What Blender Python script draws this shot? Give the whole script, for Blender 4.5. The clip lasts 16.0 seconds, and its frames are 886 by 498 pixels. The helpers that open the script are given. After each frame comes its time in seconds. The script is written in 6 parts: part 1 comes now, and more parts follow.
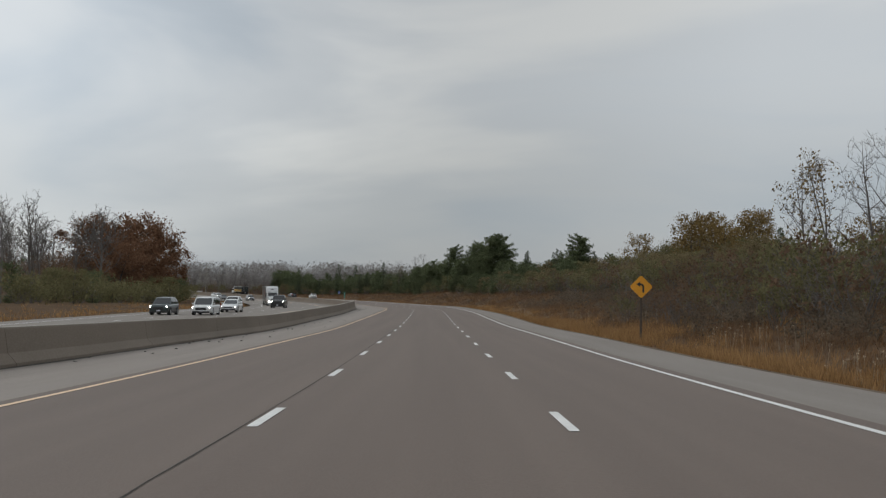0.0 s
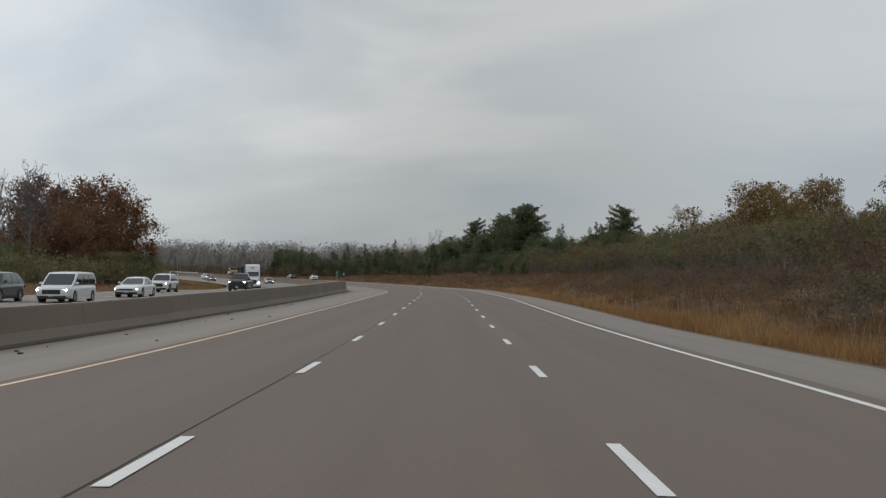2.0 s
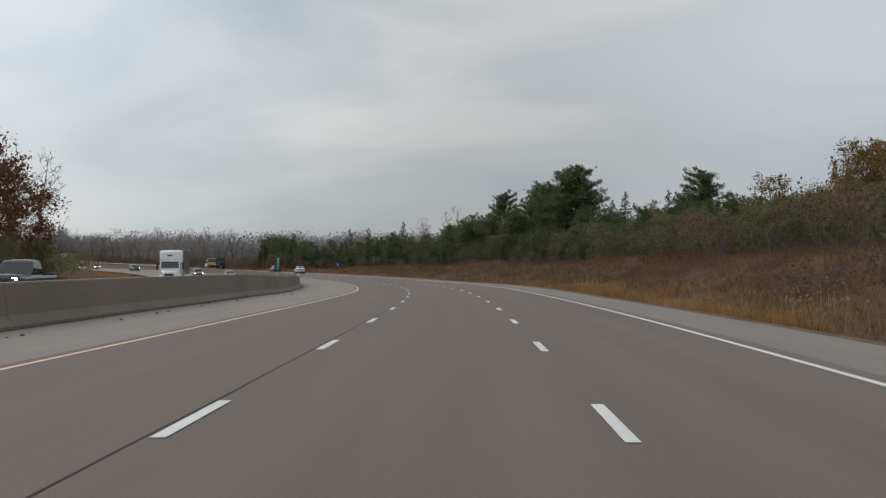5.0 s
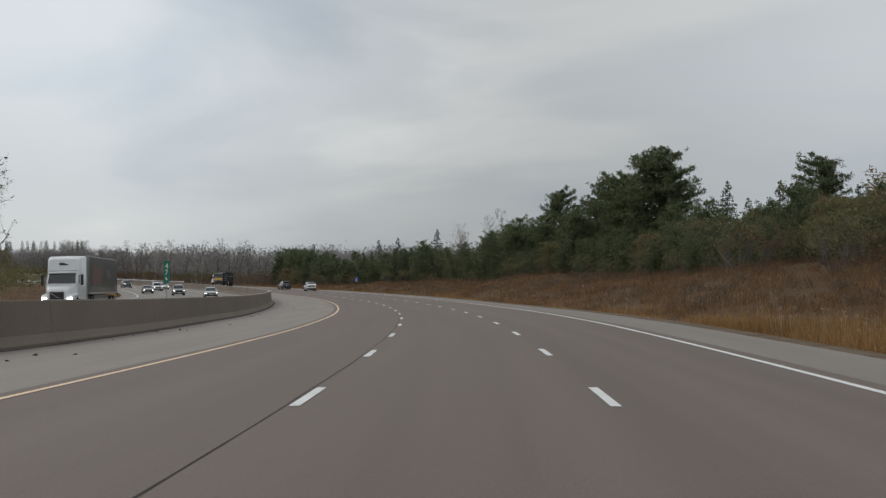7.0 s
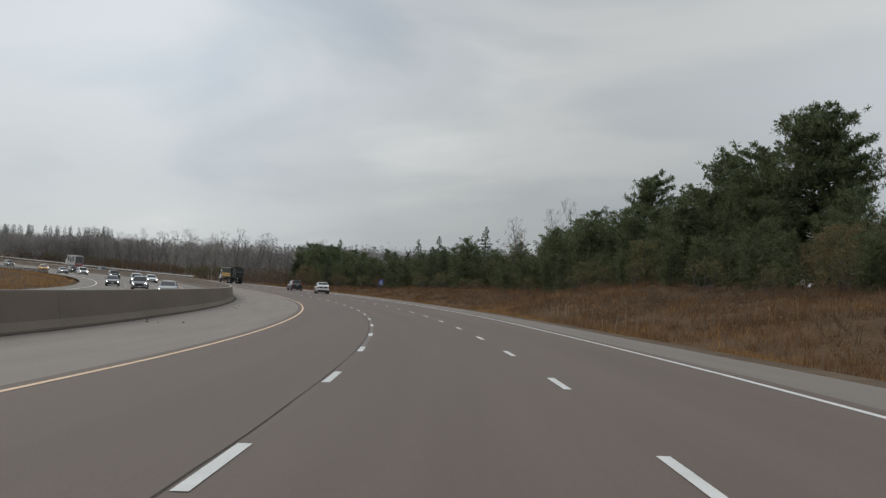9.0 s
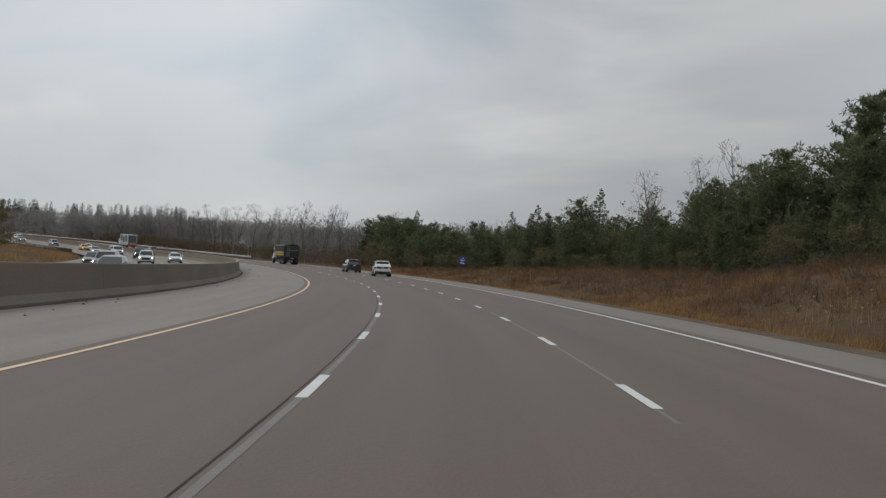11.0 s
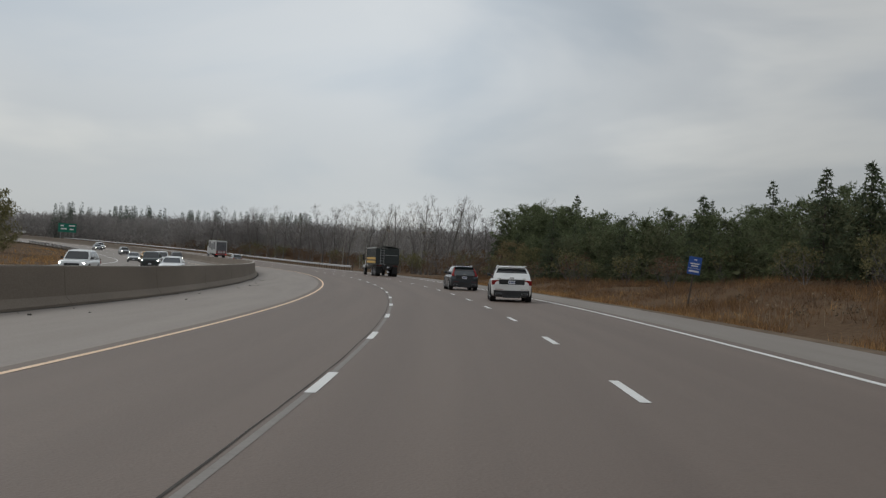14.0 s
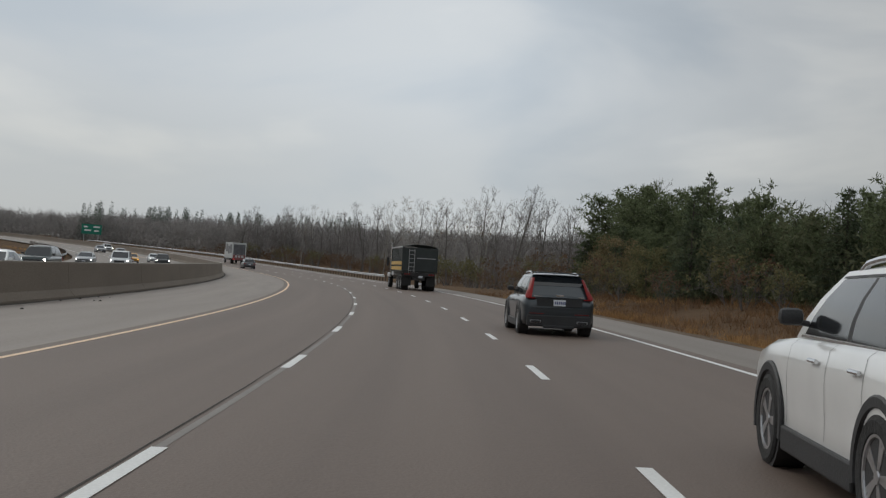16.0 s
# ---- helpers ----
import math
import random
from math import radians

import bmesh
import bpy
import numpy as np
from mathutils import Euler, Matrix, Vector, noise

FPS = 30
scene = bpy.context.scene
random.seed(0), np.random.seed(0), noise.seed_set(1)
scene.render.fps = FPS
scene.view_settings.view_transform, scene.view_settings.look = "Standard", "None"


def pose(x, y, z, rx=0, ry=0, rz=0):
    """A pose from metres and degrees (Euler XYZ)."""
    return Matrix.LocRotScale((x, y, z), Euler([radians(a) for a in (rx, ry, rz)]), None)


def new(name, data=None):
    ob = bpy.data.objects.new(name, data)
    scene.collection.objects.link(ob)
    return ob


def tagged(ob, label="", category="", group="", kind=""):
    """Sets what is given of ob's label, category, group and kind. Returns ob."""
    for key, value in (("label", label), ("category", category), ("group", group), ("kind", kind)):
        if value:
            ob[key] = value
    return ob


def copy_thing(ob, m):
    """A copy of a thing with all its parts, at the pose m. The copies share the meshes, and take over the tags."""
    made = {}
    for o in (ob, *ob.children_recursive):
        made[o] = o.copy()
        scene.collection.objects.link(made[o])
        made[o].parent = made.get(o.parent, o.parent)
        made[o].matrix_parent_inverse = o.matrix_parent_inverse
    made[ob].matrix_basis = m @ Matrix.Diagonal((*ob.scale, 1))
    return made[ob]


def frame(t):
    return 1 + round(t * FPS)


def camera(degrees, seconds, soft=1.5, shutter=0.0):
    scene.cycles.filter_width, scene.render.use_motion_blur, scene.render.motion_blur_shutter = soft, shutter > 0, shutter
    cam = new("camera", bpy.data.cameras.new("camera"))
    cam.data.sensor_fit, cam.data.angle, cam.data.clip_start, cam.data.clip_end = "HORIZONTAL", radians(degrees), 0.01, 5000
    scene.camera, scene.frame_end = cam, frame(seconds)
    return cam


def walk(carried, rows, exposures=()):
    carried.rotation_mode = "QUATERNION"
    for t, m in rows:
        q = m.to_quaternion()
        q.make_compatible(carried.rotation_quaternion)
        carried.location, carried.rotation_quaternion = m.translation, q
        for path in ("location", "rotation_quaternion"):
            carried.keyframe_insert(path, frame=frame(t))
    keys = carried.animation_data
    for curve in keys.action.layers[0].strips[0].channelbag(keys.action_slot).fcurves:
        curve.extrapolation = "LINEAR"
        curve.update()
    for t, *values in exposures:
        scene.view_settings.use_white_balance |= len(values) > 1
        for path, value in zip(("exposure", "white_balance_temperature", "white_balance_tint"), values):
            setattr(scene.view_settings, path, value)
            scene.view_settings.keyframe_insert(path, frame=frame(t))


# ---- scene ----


# ---- camera and its way ----
FOV = 43.85
ROWS = [
    (0.0, 0.247, -12.622, 1.612, 2.06, -0.58, -0.31),
    (0.5, 0.265, -1.537, 1.378, 2.32, -0.84, -0.14),
    (1.0, 0.257, 9.287, 1.170, 1.31, -0.75, 0.23),
    (1.5, 0.286, 20.117, 0.995, 1.64, -0.71, 1.20),
    (2.0, 0.318, 30.756, 0.847, 1.18, -0.67, 0.65),
    (2.5, 0.418, 41.360, 0.701, 1.36, -0.09, 1.42),
    (3.0, 0.387, 52.414, 0.552, 0.55, 0.14, 1.35),
    (3.5, 0.385, 63.194, 0.435, 0.35, -0.16, 0.68),
    (4.0, 0.367, 74.220, 0.350, 0.64, 0.01, 0.30),
    (4.5, 0.210, 84.990, 0.296, 0.69, 0.00, 1.06),
    (5.0, 0.043, 95.758, 0.246, 0.74, -0.01, 1.78),
    (5.5, -0.128, 106.527, 0.198, 0.79, -0.01, 2.51),
    (6.0, -0.322, 117.296, 0.134, 0.84, -0.02, 3.41),
    (6.5, -0.573, 128.065, 0.055, 0.90, -0.03, 4.50),
    (7.0, -0.919, 139.039, -0.035, 1.60, -0.01, 4.01),
    (7.5, -1.448, 150.136, -0.129, 1.39, -0.55, 4.57),
    (8.0, -2.087, 161.019, -0.223, 1.34, -2.02, 4.92),
    (8.5, -2.894, 171.668, -0.312, 2.13, -2.90, 5.50),
    (9.0, -3.844, 182.142, -0.397, 2.04, -2.98, 6.50),
    (9.5, -5.045, 192.946, -0.489, 1.76, -2.95, 7.65),
    (10.0, -6.463, 203.722, -0.586, 1.48, -2.92, 8.85),
    (10.5, -8.107, 214.464, -0.672, 1.19, -2.89, 10.08),
    (11.0, -9.975, 225.169, -0.732, 0.91, -2.86, 11.31),
    (11.5, -12.067, 235.830, -0.771, 0.63, -2.83, 12.53),
    (12.0, -14.295, 246.471, -0.805, 0.38, -2.65, 13.42),
    (12.5, -16.616, 256.950, -0.821, 2.38, -2.49, 13.94),
    (13.0, -19.287, 267.577, -0.863, 1.24, -2.68, 16.49),
    (13.5, -22.187, 278.261, -0.881, 0.98, -2.00, 17.34),
    (14.0, -25.365, 288.957, -0.890, 1.21, -2.75, 19.18),
    (14.5, -28.633, 299.334, -0.887, 2.26, -2.43, 21.27),
    (15.0, -32.030, 309.476, -0.872, 2.23, -2.93, 21.64),
    (15.5, -35.680, 319.656, -0.848, 2.31, -3.26, 21.78),
    (16.0, -39.759, 330.484, -0.784, 1.63, -3.64, 22.45),
]
cam = camera(FOV, 16.0, soft=1.3)
walk(cam, [(t, pose(x, y, z, 90 + p, r, a)) for t, x, y, z, p, r, a in ROWS], [(0.0, 0.0), (2.0, 0.04), (4.0, 0.12), (6.5, 0.06), (9.0, 0.04), (11.5, -0.09), (16.0, -0.12)])

# ---- sky and light: overcast ----
SUN_HEIGHT, SUN_TURN = radians(38), radians(292)
world = bpy.data.worlds.new("sky")
scene.world = world
world.use_nodes = True
wn, wl = world.node_tree.nodes, world.node_tree.links
wn.clear()
w_out = wn.new("ShaderNodeOutputWorld")
w_mix = wn.new("ShaderNodeMixShader")
w_mix.inputs[0].default_value = 0.93
nishita = wn.new("ShaderNodeTexSky")
nishita.sky_type = "NISHITA"
nishita.sun_disc = False
nishita.sun_elevation, nishita.sun_rotation = SUN_HEIGHT, SUN_TURN
w_clear = wn.new("ShaderNodeBackground")
w_clear.inputs[1].default_value = 0.1
wl.new(nishita.outputs[0], w_clear.inputs[0])
w_cloud = wn.new("ShaderNodeBackground")
w_cloud.inputs[1].default_value = 2.1
w_co = wn.new("ShaderNodeTexCoord")
w_map = wn.new("ShaderNodeMapping")
w_map.inputs["Scale"].default_value = (1.0, 1.0, 3.4)
w_map.inputs["Rotation"].default_value = (0.0, 0.25, 0.4)
w_n1 = wn.new("ShaderNodeTexNoise")
w_n1.inputs["Scale"].default_value = 2.1
w_n1.inputs["Detail"].default_value = 5
w_n1.inputs["Roughness"].default_value = 0.48
w_n1.inputs["Distortion"].default_value = 0.35
w_ramp = wn.new("ShaderNodeValToRGB")
w_ramp.color_ramp.interpolation = "EASE"
w_ramp.color_ramp.elements[0].position, w_ramp.color_ramp.elements[0].color = 0.36, (0.485, 0.535, 0.58, 1)
w_ramp.color_ramp.elements[1].position, w_ramp.color_ramp.elements[1].color = 0.68, (0.70, 0.712, 0.70, 1)
mid = w_ramp.color_ramp.elements.new(0.52)
mid.color = (0.568, 0.598, 0.618, 1)
wl.new(w_co.outputs["Generated"], w_map.inputs[0])
wl.new(w_map.outputs[0], w_n1.inputs["Vector"])
wl.new(w_n1.outputs[0], w_ramp.inputs[0])
w_split = wn.new("ShaderNodeSeparateXYZ")
wl.new(w_co.outputs["Generated"], w_split.inputs[0])
w_back = wn.new("ShaderNodeMath")
w_back.operation = "MULTIPLY"
w_back.inputs[1].default_value = -1.0
wl.new(w_split.outputs[0], w_back.inputs[0])
w_az = wn.new("ShaderNodeMath")
w_az.operation = "ARCTAN2"
wl.new(w_back.outputs[0], w_az.inputs[0])
wl.new(w_split.outputs[1], w_az.inputs[1])
w_sway = wn.new("ShaderNodeMath")
w_sway.operation = "MULTIPLY_ADD"
w_sway.inputs[1].default_value = 0.35
wl.new(w_n1.outputs[0], w_sway.inputs[0])
wl.new(w_az.outputs[0], w_sway.inputs[2])
w_span = wn.new("ShaderNodeMapRange")
w_span.inputs[1].default_value, w_span.inputs[2].default_value = radians(-50) + 0.175, radians(70) + 0.175
wl.new(w_sway.outputs[0], w_span.inputs[0])
w_reach = wn.new("ShaderNodeValToRGB")
w_reach.color_ramp.interpolation = "B_SPLINE"
for place, gain in ((0.28, 0.47), (0.36, 0.385), (0.44, 0.37), (0.50, 0.45), (0.56, 0.57), (0.63, 0.605), (0.75, 0.5)):
    e = w_reach.color_ramp.elements.new(place)
    e.color = (gain, gain, gain, 1)
for e in (w_reach.color_ramp.elements[0], w_reach.color_ramp.elements[-1]):
    e.color = (0.5, 0.5, 0.5, 1)
wl.new(w_span.outputs[0], w_reach.inputs[0])
w_gain = wn.new("ShaderNodeMixRGB")
w_gain.blend_type, w_gain.inputs[0].default_value = "MULTIPLY", 1.0
wl.new(w_ramp.outputs[0], w_gain.inputs[1])
wl.new(w_reach.outputs[0], w_gain.inputs[2])
w_low = wn.new("ShaderNodeValToRGB")
w_low.color_ramp.interpolation = "EASE"
for place, gain in ((0.0, 0.8), (0.07, 0.84), (0.2, 1.0), (1.0, 1.0)):
    e = w_low.color_ramp.elements[0] if place == 0.0 else (w_low.color_ramp.elements[-1] if place == 1.0 else w_low.color_ramp.elements.new(place))
    e.color = (gain, gain, gain, 1)
wl.new(w_split.outputs[2], w_low.inputs[0])
w_dull = wn.new("ShaderNodeMixRGB")
w_dull.blend_type, w_dull.inputs[0].default_value = "MULTIPLY", 1.0
wl.new(w_gain.outputs[0], w_dull.inputs[1])
wl.new(w_low.outputs[0], w_dull.inputs[2])
wl.new(w_dull.outputs[0], w_cloud.inputs[0])
wl.new(w_clear.outputs[0], w_mix.inputs[1])
wl.new(w_cloud.outputs[0], w_mix.inputs[2])
wl.new(w_mix.outputs[0], w_out.inputs[0])
sun = new("sun", bpy.data.lights.new("sun", "SUN"))
sun.data.energy, sun.data.angle, sun.data.color = 0.85, radians(30), (1.0, 0.96, 0.9)
sun.matrix_world = Matrix.Rotation(-SUN_TURN, 4, "Z") @ Matrix.Rotation(SUN_HEIGHT - radians(90), 4, "X")


# ---- materials ----
def surface(name, low, high, size=1.0, fine=0.05, rough=0.8, metal=0.0, bump=0.0, per_piece=0.0, spec=0.5, coat=0.0, stretch=(1, 1, 1), islands=0.0, along_road=False):
    """A two-scale surface: broad stains of the given size in metres, fine grain, relief, and tint per piece."""
    m = bpy.data.materials.new(name)
    m.use_nodes = True
    n, l = m.node_tree.nodes, m.node_tree.links
    b = n["Principled BSDF"]
    co = n.new("ShaderNodeTexCoord")
    mp = n.new("ShaderNodeMapping")
    mp.inputs["Scale"].default_value = stretch
    l.new(co.outputs["UV" if along_road else "Object"], mp.inputs[0])
    big, small = n.new("ShaderNodeTexNoise"), n.new("ShaderNodeTexNoise")
    big.inputs["Scale"].default_value, big.inputs["Detail"].default_value = 1.0 / size, 4
    small.inputs["Scale"].default_value, small.inputs["Detail"].default_value = 1.0 / fine, 3
    l.new(mp.outputs[0], big.inputs["Vector"])
    l.new(co.outputs["Object"] if along_road else mp.outputs[0], small.inputs["Vector"])
    add = n.new("ShaderNodeMath")
    add.operation = "MULTIPLY_ADD"
    add.inputs[1].default_value = 0.45
    l.new(small.outputs[0], add.inputs[0])
    sc = n.new("ShaderNodeMath")
    sc.operation = "MULTIPLY"
    sc.inputs[1].default_value = 0.55
    l.new(big.outputs[0], sc.inputs[0])
    l.new(sc.outputs[0], add.inputs[2])
    ramp = n.new("ShaderNodeValToRGB")
    ramp.color_ramp.elements[0].position, ramp.color_ramp.elements[0].color = 0.32, (*low, 1)
    ramp.color_ramp.elements[1].position, ramp.color_ramp.elements[1].color = 0.68, (*high, 1)
    l.new(add.outputs[0], ramp.inputs[0])
    tone = ramp.outputs[0]
    if per_piece or islands:
        hsv = n.new("ShaderNodeHueSaturation")
        if per_piece:
            src = n.new("ShaderNodeObjectInfo").outputs["Random"]
            amount = per_piece
        else:
            src = n.new("ShaderNodeNewGeometry").outputs["Random Per Island"]
            amount = islands
        k = n.new("ShaderNodeMapRange")
        k.inputs[3].default_value, k.inputs[4].default_value = 1 - amount, 1 + amount
        l.new(src, k.inputs[0])
        l.new(k.outputs[0], hsv.inputs["Value"])
        l.new(tone, hsv.inputs["Color"])
        tone = hsv.outputs[0]
    l.new(tone, b.inputs["Base Color"])
    b.inputs["Roughness"].default_value, b.inputs["Metallic"].default_value = rough, metal
    b.inputs["Specular IOR Level"].default_value = spec
    b.inputs["Coat Weight"].default_value = coat
    b.inputs["Coat Roughness"].default_value = 0.06
    if bump:
        bp = n.new("ShaderNodeBump")
        bp.inputs["Strength"].default_value, bp.inputs["Distance"].default_value = bump, fine
        l.new(small.outputs[0], bp.inputs["Height"])
        l.new(bp.outputs[0], b.inputs["Normal"])
    return m


def lamp_glow(name, tone, power):
    m = bpy.data.materials.new(name)
    m.use_nodes = True
    b = m.node_tree.nodes["Principled BSDF"]
    b.inputs["Base Color"].default_value = (*tone, 1)
    b.inputs["Emission Color"].default_value = (*tone, 1)
    b.inputs["Emission Strength"].default_value = power
    return m


def leafy(name, low, high, island=0.35, size=2.0):
    """Foliage: thin leaves that differ one by one, with broad drifts of tone through the crown."""
    m = surface(name, low, high, size=size, fine=0.3, rough=0.75, islands=island, spec=0.06)
    n, l = m.node_tree.nodes, m.node_tree.links
    b = n["Principled BSDF"]
    thin = n.new("ShaderNodeBsdfTranslucent")
    both = n.new("ShaderNodeMixShader")
    both.inputs[0].default_value = 0.42
    l.new(b.inputs["Base Color"].links[0].from_socket, thin.inputs[0])
    l.new(b.outputs[0], both.inputs[1])
    l.new(thin.outputs[0], both.inputs[2])
    l.new(both.outputs[0], n["Material Output"].inputs[0])
    return m


ASPHALT = surface("asphalt", (0.112, 0.081, 0.064), (0.157, 0.118, 0.094), size=0.9, fine=0.03, rough=0.62, bump=0.25, stretch=(1, 0.02, 1), along_road=True, spec=0.35)
SHOULDER = surface("shoulder_asphalt", (0.172, 0.148, 0.127), (0.23, 0.202, 0.176), size=0.8, fine=0.05, rough=0.7, bump=0.3, stretch=(1, 0.06, 1), along_road=True)
PALE_SHOULDER = surface("pale_shoulder_asphalt", (0.2, 0.17, 0.147), (0.27, 0.235, 0.205), size=0.8, fine=0.05, rough=0.7, bump=0.3, stretch=(1, 0.06, 1), along_road=True)
SEAL = surface("crack_sealant", (0.04, 0.036, 0.032), (0.075, 0.068, 0.06), size=0.8, fine=0.05, rough=0.85, spec=0.15)
WORN = surface("worn_line", (0.165, 0.15, 0.135), (0.235, 0.215, 0.195), size=0.8, fine=0.04, rough=0.7)
WHITE_LINE = surface("white_paint_line", (0.62, 0.62, 0.6), (0.8, 0.8, 0.78), size=0.9, fine=0.03, rough=0.6, bump=0.2)
YELLOW_LINE = surface("yellow_paint_line", (0.72, 0.5, 0.32), (0.86, 0.63, 0.43), size=1.2, fine=0.03, rough=0.6, bump=0.2)
CONCRETE = surface("barrier_concrete", (0.135, 0.108, 0.082), (0.2, 0.163, 0.127), size=3.0, fine=0.06, rough=0.88, bump=0.12, stretch=(0.5, 0.5, 1.6))
CONCRETE_PALE = surface("pale_barrier_top", (0.3, 0.28, 0.25), (0.42, 0.39, 0.35), size=2.0, fine=0.05, rough=0.85, bump=0.3)
DIRT = surface("gutter_dirt", (0.035, 0.03, 0.026), (0.07, 0.06, 0.05), size=0.7, fine=0.05, rough=0.95, bump=0.6)
EARTH = surface("dry_grass_ground", (0.085, 0.055, 0.034), (0.15, 0.1, 0.062), size=5.0, fine=0.3, rough=0.95, bump=0.8, spec=0.05)
GRAVEL = surface("gravel_verge", (0.085, 0.06, 0.043), (0.21, 0.16, 0.115), size=1.5, fine=0.06, rough=0.95, bump=0.7, spec=0.1)
BARK = surface("bark", (0.05, 0.042, 0.036), (0.1, 0.085, 0.072), size=0.6, fine=0.05, rough=0.95, bump=0.7, stretch=(1, 1, 0.3), per_piece=0.25)
BIRCH = surface("pale_bark", (0.2, 0.185, 0.165), (0.4, 0.38, 0.35), size=0.5, fine=0.06, rough=0.85, bump=0.4, stretch=(1, 1, 2.5))
# TWIG, PINE and DEEP are lifted paler: haze is put into their colour
TWIG = surface("bare_twigs", (0.1, 0.09, 0.083), (0.185, 0.167, 0.155), size=0.8, fine=0.1, rough=0.95, per_piece=0.25)
PINE = leafy("pine_needles", (0.092, 0.114, 0.062), (0.175, 0.2, 0.108))
DEEP = leafy("deep_undergrowth", (0.075, 0.084, 0.05), (0.15, 0.156, 0.088))
SPRUCE = leafy("spruce_needles", (0.07, 0.09, 0.056), (0.135, 0.16, 0.095))
RUST = leafy("rusty_oak_leaves", (0.14, 0.077, 0.047), (0.245, 0.138, 0.085))
OLIVE = leafy("olive_shrub_leaves", (0.125, 0.12, 0.062), (0.225, 0.205, 0.105))
TAN = leafy("brown_olive_leaves", (0.15, 0.12, 0.066), (0.26, 0.21, 0.118))
AMBER = leafy("amber_leaves", (0.15, 0.105, 0.042), (0.26, 0.18, 0.078))
BROWN = leafy("brown_brush", (0.12, 0.08, 0.054), (0.22, 0.145, 0.094))
STRAW = leafy("straw_grass", (0.24, 0.13, 0.055), (0.46, 0.285, 0.13), island=0.4, size=5.0)
PALE = leafy("pale_seed_heads", (0.36, 0.29, 0.2), (0.52, 0.44, 0.33), island=0.3, size=3.0)
GREY_BRUSH = leafy("grey_brown_brush", (0.105, 0.083, 0.062), (0.205, 0.165, 0.122), size=3.0)
RUSSET = leafy("russet_weeds", (0.14, 0.08, 0.043), (0.27, 0.16, 0.085), island=0.4, size=5.0)
# distance haze is put into these colours: paler and greyer than near trees
HAZED_WOOD = leafy("far_woods", (0.19, 0.18, 0.174), (0.32, 0.302, 0.29), island=0.3, size=30.0)
HAZED_PINE = leafy("far_conifers", (0.1, 0.118, 0.1), (0.175, 0.196, 0.165), island=0.3, size=30.0)
STEEL = surface("galvanised_steel", (0.3, 0.31, 0.32), (0.48, 0.49, 0.5), size=0.5, fine=0.03, rough=0.5, metal=0.7)
WOOD_POST = surface("weathered_post", (0.06, 0.045, 0.034), (0.115, 0.088, 0.066), size=0.4, fine=0.03, rough=0.9, bump=0.5, stretch=(1, 1, 0.2))


# ---- small builders ----
def mesh_of(name, verts, faces, material=None, smooth=False):
    me = bpy.data.meshes.new(name)
    me.from_pydata(verts, [], faces)
    me.update()
    if material:
        me.materials.append(material)
    if smooth:
        me.polygons.foreach_set("use_smooth", [True] * len(me.polygons))
    return me


def part(name, data, material, parent=None, label="", kind=""):
    """Links a bmesh or a mesh as one object, under a thing or a part if one is given."""
    if isinstance(data, bmesh.types.BMesh):
        bm = data
        bmesh.ops.recalc_face_normals(bm, faces=bm.faces[:])
        data = bpy.data.meshes.new(name)
        bm.to_mesh(data)
        bm.free()
    if material and not data.materials:
        data.materials.append(material)
    ob = new(name, data)
    if parent:
        ob.parent = parent
    return tagged(ob, label=label, kind=kind)


def thing(name, label, category, m=None, group="", kind=""):
    ob = new(name)
    ob.empty_display_size = 0.2
    if m is not None:
        ob.matrix_world = m
    return tagged(ob, label, category, group, kind)


def box(bm, x0, x1, y0, y1, z0, z1, soft=0.0):
    r = bmesh.ops.create_cube(bm, size=1.0, matrix=Matrix.LocRotScale(((x0 + x1) / 2, (y0 + y1) / 2, (z0 + z1) / 2), None, (x1 - x0, y1 - y0, z1 - z0)))
    if soft:
        edges = list({e for v in r["verts"] for e in v.link_edges})
        bmesh.ops.bevel(bm, geom=edges, offset=soft, segments=2, profile=0.5, affect="EDGES")
    return bm


def rod(bm, a, b, r0, r1=None, sides=10, caps=True):
    a, b = Vector(a), Vector(b)
    m = Matrix.Translation((a + b) / 2) @ (b - a).to_track_quat("Z", "Y").to_matrix().to_4x4()
    bmesh.ops.create_cone(bm, cap_ends=caps, segments=sides, radius1=r0, radius2=r0 if r1 is None else r1, depth=(b - a).length, matrix=m)
    return bm


def slab(bm, outline, thick, m):
    """A flat plate: an outline in its own plane, thickened, set at the pose m (the plate's face looks along -y of m)."""
    front = [bm.verts.new(m @ Vector((x, 0, z))) for x, z in outline]
    back = [bm.verts.new(m @ Vector((x, thick, z))) for x, z in outline]
    bm.faces.new(front)
    bm.faces.new(back[::-1])
    for i in range(len(outline)):
        j = (i + 1) % len(outline)
        bm.faces.new((front[i], back[i], back[j], front[j]))
    return bm


# ---- the road's line ----
STATION = [-30, -4, 22, 48, 74, 100, 126, 152, 178, 204, 230, 256, 282, 308, 334, 360, 386, 412, 438, 464, 500, 560, 620, 700, 800, 1000]
BEND = [0.67, 0.36, 0.06, 0.02, 0.14, 0.0, 0.74, 1.37, 1.76, 1.93, 1.94, 1.88, 1.82, 2.04, 1.6, 2.02, 2.0, 1.83, 1.67, 1.53, 1.9, 1.9, 1.9, 1.9, 1.9, 1.9]
GRADE = [-2.01, -2.14, -1.39, -1.36, -0.56, -0.44, -0.8, -0.88, -0.79, -0.91, -0.33, -0.3, -0.12, 0.13, 0.31, 0.44, 0.73, 0.68, 0.6, 0.53, 1.5, 2.5, 2.6, 2.8, 2.0, 0.5]
